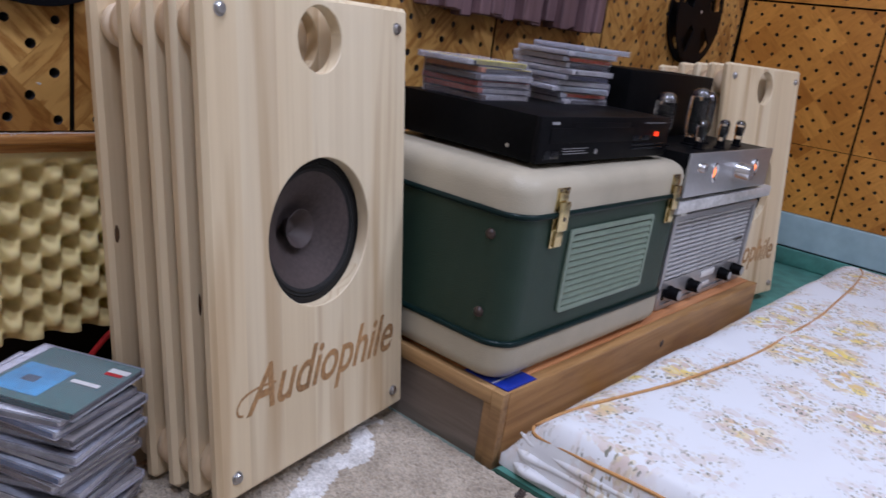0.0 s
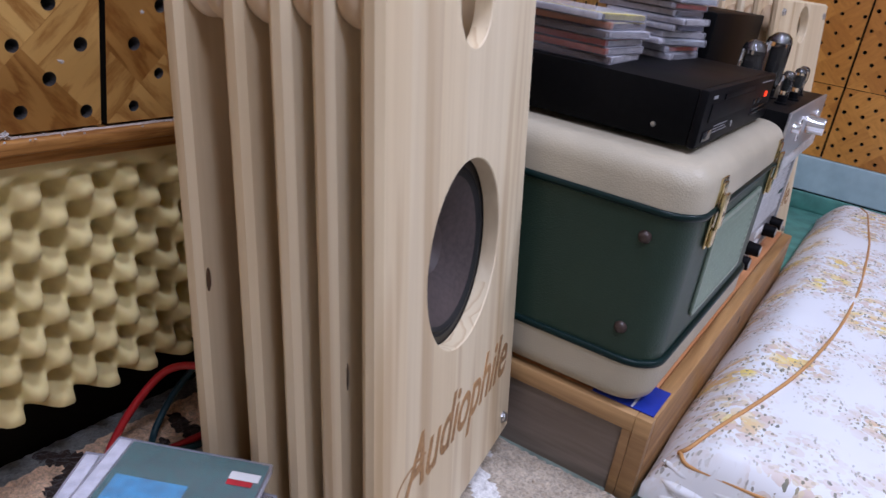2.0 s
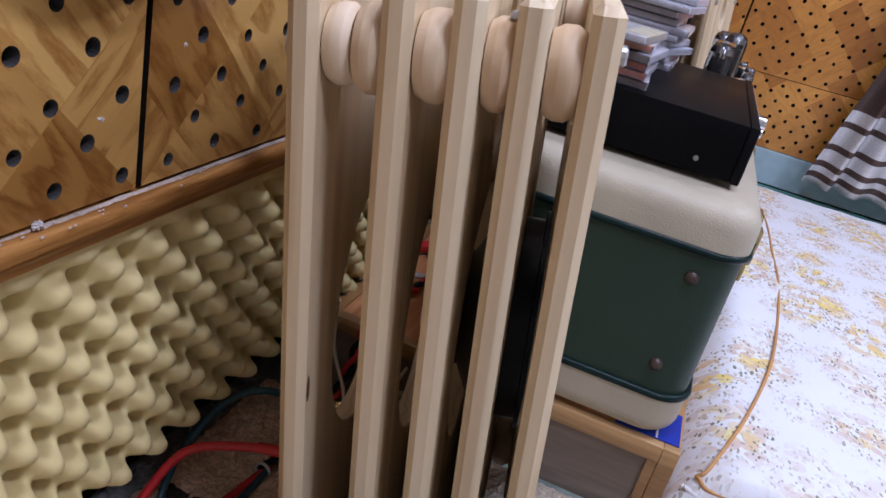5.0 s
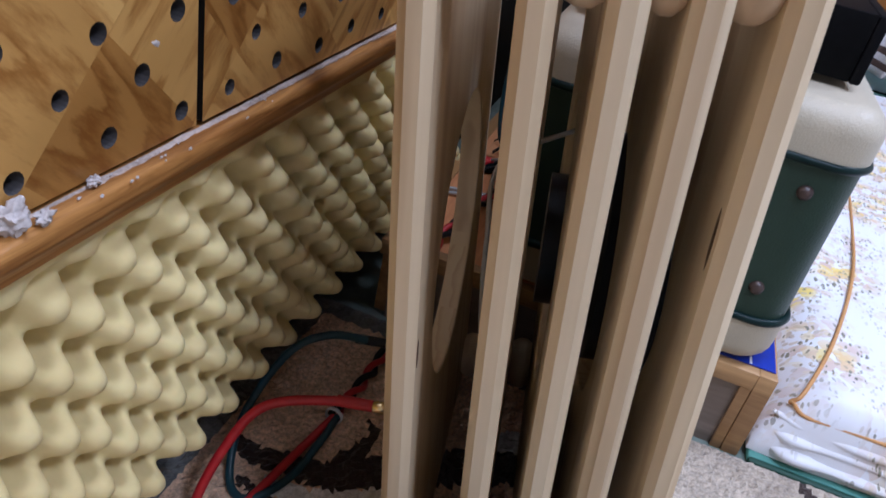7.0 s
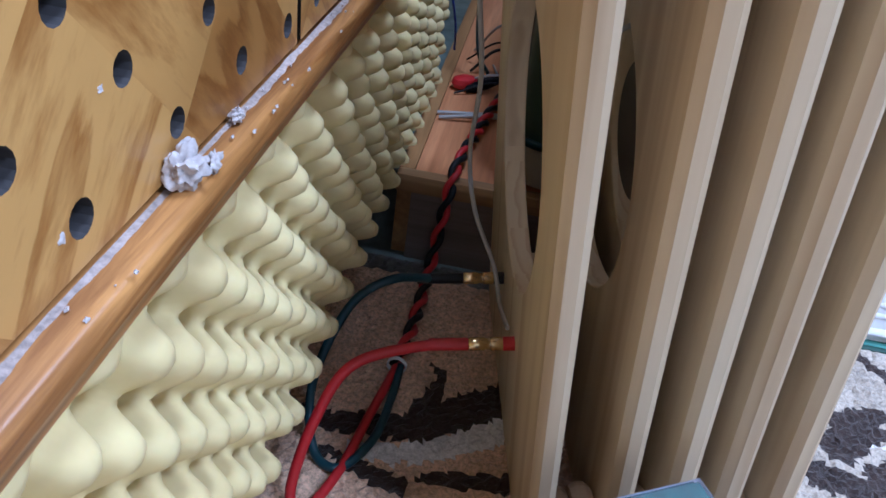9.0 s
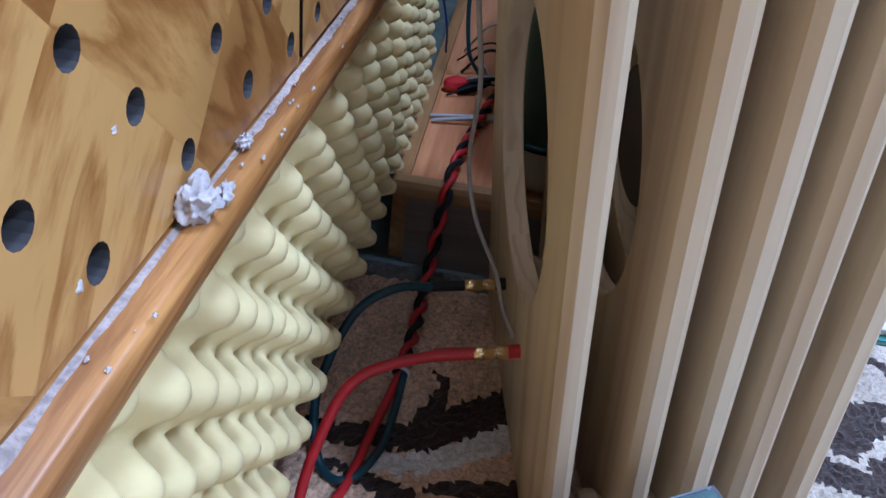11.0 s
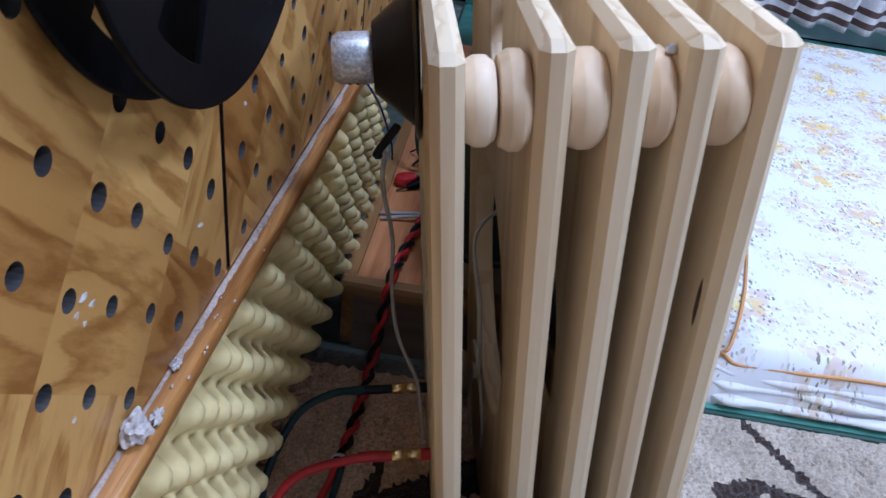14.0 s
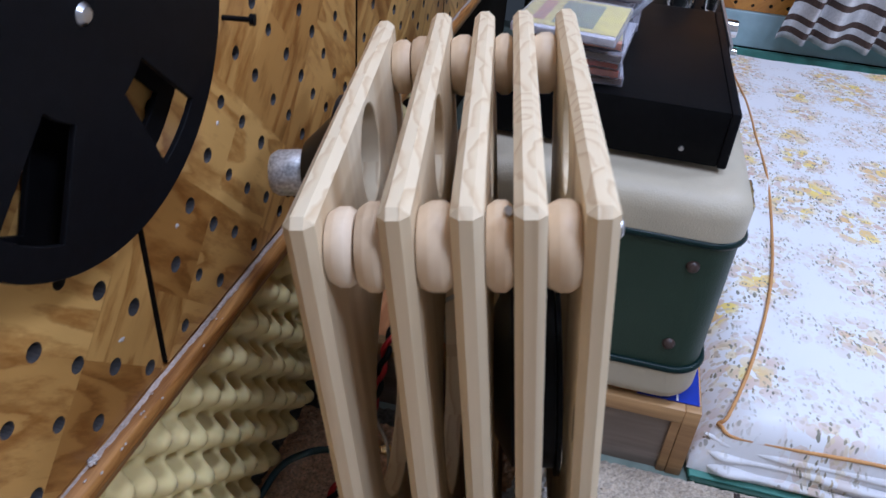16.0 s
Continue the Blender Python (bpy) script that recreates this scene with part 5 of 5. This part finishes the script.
teal = disc_case(0.260, 0.281, z, 28, (0.012, 0.115, 0.095), (0.02, 0.10, 0.12), "clear disc case with teal cover on top of a stack", "stack of disc cases on the rug", True)
box_part("cover_picture", (-0.050, -0.048, 0.0094), (0.012, 0.016, 0.0098), card((0.02, 0.30, 0.52)), teal, label="blue cover picture")
box_part("cover_motif", (-0.030, -0.024, 0.0099), (-0.012, -0.010, 0.01005), card((0.01, 0.05, 0.09)), teal)
box_part("price_sticker", (0.040, 0.034, 0.01035), (0.066, 0.044, 0.0106), WHITE_CARD, teal, label="white price sticker")
box_part("price_sticker", (0.040, 0.027, 0.01035), (0.062, 0.0335, 0.0106), card((0.55, 0.03, 0.04)), teal, label="red sticker")
box_part("title_strip", (0.020, -0.005, 0.01035), (0.056, 0.002, 0.0106), WHITE_CARD, teal)

gA, gB = "stacks of disc cases on the player", "stacks of disc cases on the player"
front_cols = [((0.45, 0.45, 0.48), (0.66, 0.66, 0.72), (0.10, 0.05, 0.04)), ((0.06, 0.05, 0.05), (0.60, 0.60, 0.68), (0.42, 0.08, 0.03)), ((0.30, 0.05, 0.04), (0.58, 0.56, 0.62), (0.34, 0.035, 0.02)), ((0.30, 0.30, 0.33), (0.68, 0.68, 0.75), (0.06, 0.04, 0.04)), ((0.55, 0.45, 0.12), (0.10, 0.09, 0.09), (0.60, 0.22, 0.10))]
zA = stack(0.256, 0.972, PZ1 - 0.0121, 5, 88, 0.006, 11, gA, front_cols)
yellow = disc_case(0.250, 0.958, zA, 84, (0.72, 0.55, 0.08), (0.70, 0.60, 0.20), "clear disc case with yellow landscape cover on a stack", gA, True)
box_part("cover_picture", (-0.045, -0.03, 0.0094), (0.055, 0.02, 0.0098), card((0.16, 0.22, 0.07)), yellow)
box_part("cover_title", (-0.040, 0.030, 0.0094), (0.045, 0.045, 0.0098), card((0.45, 0.20, 0.05)), yellow)
far_cols = [((0.30, 0.30, 0.33), (0.10, 0.10, 0.12)), ((0.5, 0.3, 0.1), (0.60, 0.10, 0.04)), ((0.45, 0.5, 0.6), (0.45, 0.50, 0.60)), ((0.4, 0.4, 0.45), (0.60, 0.62, 0.68)), ((0.2, 0.2, 0.3), (0.10, 0.12, 0.22)), ((0.6, 0.6, 0.62), (0.66, 0.66, 0.70))]
zB = stack(0.272, 1.200, PZ1 - 0.0121, 9, 82, 0.010, 17, gB, far_cols)
disc_case(0.282, 1.240, zB, 84, (0.58, 0.60, 0.68), (0.55, 0.58, 0.68), "clear disc case with pale blue card on top of a stack", gB)


# ---- small radio, slab and valve amplifier ----
def knob(name, place, r, depth, mat, parent, label=""):
    return lathe_part(name, [(0.0, depth), (r * 0.82, depth), (r * 0.9, depth * 0.92), (r * 0.92, depth * 0.35), (r, depth * 0.25), (r, 0.0), (0.0, 0.0)], mat, parent, Matrix.Translation(place) @ FACE_X, 24, label)


def radio():
    top = thing("receiver", Matrix(), "silver vintage receiver with louvred front and black knobs", "receiver")
    x, y0, y1, z0, z1 = 0.472, 1.400, 1.868, 0.1295, 0.338
    box_part("cabinet", (0.20, y0, z0), (x - 0.008, y1, z1), SILVER_DARK, top, 0.004)
    bm = bmesh.new()
    w, h = (y1 - y0) / 2, (z1 - z0) / 2
    add_plate(bm, rounded_rect(w, h, 0.006), [rounded_rect(w - 0.014, h - 0.012, 0.004)], 0.0, 0.010, 0.0015)
    bezel = part("bezel", bm, SILVER, top, "brushed metal frame", 30)
    bezel.location = (x - 0.0078, (y0 + y1) / 2, (z0 + z1) / 2)
    box_part("lower_panel", (x - 0.0078, y0 + 0.014, z0 + 0.012), (x - 0.002, y1 - 0.014, z0 + 0.062), SILVER, top)
    box_part("grille_back", (x - 0.0078, y0 + 0.014, z0 + 0.0625), (x - 0.0068, y1 - 0.014, z1 - 0.012), SILVER_DARK, top)
    rows, cols = 13, 5
    for r in range(rows):
        z = z0 + 0.068 + (z1 - z0 - 0.085) * r / (rows - 1)
        for c in range(cols):
            ya = y0 + 0.020 + (y1 - y0 - 0.040) * c / cols
            box_part("louvre", (x - 0.0066, ya + 0.003, z - 0.0032), (x - 0.0015, ya + (y1 - y0 - 0.040) / cols - 0.003, z + 0.0022), LOUVRE_WHITE, top, 0.0008, 1)
    for y in (1.455, 1.560, 1.735, 1.815):
        k = knob("knob", (x - 0.0018, y, z0 + 0.034), 0.015, 0.026, BLACK_PLASTIC, top)
        lathe_part("knob_cap", [(0.0, 0.0012), (0.010, 0.001), (0.0108, 0.0), (0.0, 0.0)], SILVER, k, Matrix.Translation((x + 0.0243, y, z0 + 0.034)) @ FACE_X, 20)
    box_part("dial_plate", (x - 0.0018, 1.615, z0 + 0.040), (x + 0.001, 1.690, z0 + 0.056), WHITE_CARD, top, 0.001)
    box_part("dial_plate", (x - 0.0018, 1.625, z0 + 0.016), (x + 0.001, 1.675, z0 + 0.026), WHITE_CARD, top, 0.001)
    box_part("switch", (x - 0.0018, y0 + 0.020, z0 + 0.022), (x + 0.003, y0 + 0.030, z0 + 0.046), BLACK_GLOSS, top)
    box_part("name_mark", (x - 0.0012, 1.78, z0 + 0.110), (x - 0.0002, 1.83, z0 + 0.118), BLACK_GLOSS, top)
    return top


LOUVRE_WHITE = plain("pale_louvre", (0.52, 0.52, 0.53), 0.4)
radio()
tagged(box_part("spacer_block", (0.462, 1.402, 0.3385), (0.482, 1.432, 0.352), card((0.7, 0.68, 0.6)), None, 0.003), "small white block under the stone slab", "block")
for xx, yy in ((0.24, 1.42), (0.24, 1.84), (0.45, 1.84)):
    tagged(box_part("spacer_block", (xx - 0.012, yy - 0.012, 0.3385), (xx + 0.012, yy + 0.012, 0.352), card((0.7, 0.68, 0.6)), None, 0.003), "small white block under the stone slab", "block")
tagged(box_part("stone_slab", (0.18, 1.345, 0.3525), (0.498, 1.868, 0.378), MARBLE, None, 0.004), "pale grey stone slab carrying the amplifier", "slab")


def valve(x, y, z, r, h, parent):
    v = lathe_part("valve_base", [(0.0, 0.0), (r * 1.1, 0.0), (r * 1.1, 0.003), (r * 0.8, 0.004), (r * 0.8, 0.016), (0.0, 0.016)], BLACK_PLASTIC, parent, Matrix.Translation((x, y, z)), 20)
    prof = [(r * 0.78, 0.016), (r * 0.8, 0.022), (r, 0.034), (r, h - r * 0.8), (r * 0.86, h - r * 0.35), (r * 0.5, h - r * 0.06), (0.0, h)]
    lathe_part("glass_bulb", prof, GLASS, v, Matrix.Translation((x, y, z)), 24, "glass bulb")
    lathe_part("getter_cap", [(r * 0.93, h - r * 0.9), (r * 0.80, h - r * 0.42), (r * 0.45, h - r * 0.13), (0.0, h - r * 0.07)], GETTER, v, Matrix.Translation((x, y, z)), 24, "silvery getter inside the bulb")
    box_part("plate", (x - r * 0.45, y - r * 0.3, z + 0.024), (x + r * 0.45, y + r * 0.3, z + h - r * 1.3), RUBBER, v, 0.002)
    return v


def amplifier():
    top = thing("valve_amplifier", Matrix(), "valve amplifier with brushed front, chrome knob and orange pilot lamps", "amplifier")
    x, y0, y1, z0, z1 = 0.500, 1.345, 1.800, 0.3865, 0.474
    box_part("chassis", (0.21, y0 + 0.004, z0), (x - 0.006, y1 - 0.004, z1 - 0.002), BLACK, top, 0.002)
    box_part("front_panel", (x - 0.0058, y0, z0), (x, y1, z1), SILVER, top, 0.0015)
    box_part("transformer_cover", (0.215, y0 + 0.02, z1 - 0.0018), (0.330, y1 - 0.02, 0.610), BLACK, top, 0.004)
    for y in (y0 + 0.125, y0 + 0.355):
        lathe_part("lamp_ring", [(0.010, 0.0), (0.018, 0.0), (0.018, 0.003), (0.015, 0.0045), (0.010, 0.002)], CHROME, top, Matrix.Translation((x + 0.0002, y, 0.432)) @ FACE_X @ Matrix.Diagonal((0.8, 1.15, 1, 1)), 28)
        lathe_part("pilot_lamp", [(0.0, 0.002), (0.008, 0.0018), (0.0098, 0.0004), (0.0, 0.0004)], LAMP_ORANGE, top, Matrix.Translation((x + 0.0002, y, 0.432)) @ FACE_X @ Matrix.Diagonal((0.8, 1.15, 1, 1)), 20, "glowing orange pilot lamp")
    knob("volume_knob", (x + 0.0002, y0 + 0.245, 0.432), 0.019, 0.034, CHROME, top, "polished chrome knob")
    knob("small_knob", (x + 0.0002, y0 + 0.045, 0.446), 0.010, 0.014, CHROME, top)
    for yy, xx, r, h in ((1.40, 0.40, 0.021, 0.105), (1.515, 0.42, 0.021, 0.120), (1.60, 0.40, 0.020, 0.112), (1.46, 0.46, 0.011, 0.060), (1.56, 0.465, 0.011, 0.062), (1.68, 0.455, 0.011, 0.058)):
        valve(xx, yy, z1 - 0.0018, r, h, top)
    lathe_part("toggle", [(0.0, 0.018), (0.0022, 0.017), (0.0018, 0.004), (0.005, 0.003), (0.005, 0.0), (0.0, 0.0)], CHROME, top, Matrix.Translation((0.44, 1.74, z1 - 0.0018)), 12)
    for xx in (0.24, 0.46):
        for yy in (y0 + 0.03, y1 - 0.03):
            lathe_part("foot", [(0.0, 0.0), (0.011, 0.0), (0.012, 0.0083), (0.0, 0.0083)], RUBBER, top, Matrix.Translation((xx, yy, z0 - 0.0084)), 14)
    return top


amplifier()


# ---- tape reels and slatted panel on the west wall ----
def reel(y, z, r, label):
    top = thing("tape_reel", pose(0.0, y, z), label, "tape reel", "tape reels on the wall")
    slots = []
    for k in range(5):
        a0 = radians(-126 + 72 * k)
        inner = [(r * 0.40 * math.cos(a0 + t), r * 0.40 * math.sin(a0 + t)) for t in np.linspace(-0.22, 0.22, 5)]
        outer = [(r * 0.86 * math.cos(a0 + t), r * 0.86 * math.sin(a0 + t)) for t in np.linspace(0.20, -0.20, 6)]
        slots.append(inner + outer)
    for x in (0.004, 0.030):
        bm = bmesh.new()
        add_plate(bm, circle(0, 0, r, 96), slots + [circle(0, 0, 0.006, 12)], x, x + 0.004, 0.0008, 0.0006)
        part("flange", bm, BLACK_PLASTIC, top, "black slotted flange")
    lathe_part("hub", [(0.008, 0.0005), (r * 0.34, 0.0005), (r * 0.34, 0.0295), (0.008, 0.0295)], BLACK_PLASTIC, top, FACE_X, 48)
    lathe_part("hub_screw", [(0.0, 0.003), (0.004, 0.0025), (0.0062, 0.0), (0.0, 0.0)], STEEL, top, Matrix.Translation((0.0342, 0, 0)) @ FACE_X, 16)
    return top


reel(0.351, 0.7385, 0.1425, "large black slotted tape reel hung on the panelled wall")
reel(2.285, 0.79, 0.160, "black tape reel hung on the wall near the corner")
slats = thing("slatted_panel", Matrix(), "dark mauve panel of uneven vertical wooden slats on the wall", "diffuser panel")
rnd = random.Random(8)
box_part("backing", (0.0005, 1.04, 0.70), (0.010, 1.665, 1.25), PURPLE, slats)
for k in range(17):
    y = 1.042 + k * 0.0366
    d, zb = 0.022 + 0.016 * (1 + math.sin(k * 1.7)) + rnd.uniform(0, 0.006), 0.664 + rnd.uniform(0, 0.012) + 0.004 * (k % 3)
    box_part("slat", (0.0102, y, zb), (0.010 + d, y + 0.035, 1.26), PURPLE, slats, 0.0025, 1)
nail = thing("nail", pose(0.0, 0.551, 0.675, 0, 90, 12), "black nail driven into the panelled wall", "nail")
lathe_part("shank", [(0.0, 0.0), (0.0022, 0.0), (0.0022, 0.022), (0.0048, 0.022), (0.0048, 0.026), (0.0, 0.0265)], BLACK_PLASTIC, nail, Matrix(), 12)


# ---- housings added at the unseen ceiling light and the two fill lights ----
for lx, ly, watts in LAMPS:
    cl = thing("ceiling_lamp", pose(lx, ly, ROOM_Z), "round white housing added at an unseen ceiling or fill light", "ceiling lamp", "ceiling lamps")
    lathe_part("housing", [(0.0, 0.0), (0.25, 0.0), (0.26, -0.02), (0.24, -0.05), (0.23, -0.05), (0.23, -0.02), (0.0, -0.02)], CEILING, cl, Matrix(), 48)


# ---- wall squares, last: near ones first ----
def clad(wall, m, w, h, pitch, radius, seed, face):
    key = (round(w, 3), round(h, 3), pitch, seed, face.name)
    if key not in TILES:
        TILES[key] = tile_mesh(w, h, pitch, radius, seed, face)
    ob = new("plywood_tile", TILES[key])
    ob.matrix_world = m
    ob.parent = wall
    return ob


TILES, GAP, rnd = {}, 0.0065, random.Random(3)
for row in range(2):
    for k in range(-4, 5):
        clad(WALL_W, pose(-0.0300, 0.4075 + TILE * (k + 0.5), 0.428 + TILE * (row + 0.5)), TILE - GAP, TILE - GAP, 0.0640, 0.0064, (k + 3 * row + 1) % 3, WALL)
for k in range(-1, 3):
    for z0, h, p in ((0.187, 0.232, 0.055), (0.421, TILE - GAP, 0.0640), (0.421 + TILE, TILE - GAP, 0.0640)):
        y0 = 0.460 + TILE * k
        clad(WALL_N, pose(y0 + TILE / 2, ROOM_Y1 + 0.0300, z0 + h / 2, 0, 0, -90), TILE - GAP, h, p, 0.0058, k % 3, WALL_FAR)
upper = setting("wall_west_upper", (-0.0300, ROOM_Y0, 0.428 + 2 * TILE), (0.0, ROOM_Y1, ROOM_Z), PLASTER, "plain upper wall above the panelling")
setting("wall_north_upper", (0.0, ROOM_Y1 - 0.0003, 0.421 + 2 * TILE), (ROOM_X, ROOM_Y1 + 0.0300, ROOM_Z), PLASTER, "plain upper wall above the panelling")
setting("wall_north_side", (0.460 + 3 * TILE, ROOM_Y1 - 0.0003, 0.187), (ROOM_X, ROOM_Y1 + 0.0300, 0.4205 + 2 * TILE), PLASTER, "plain end of the wall behind the curtain")
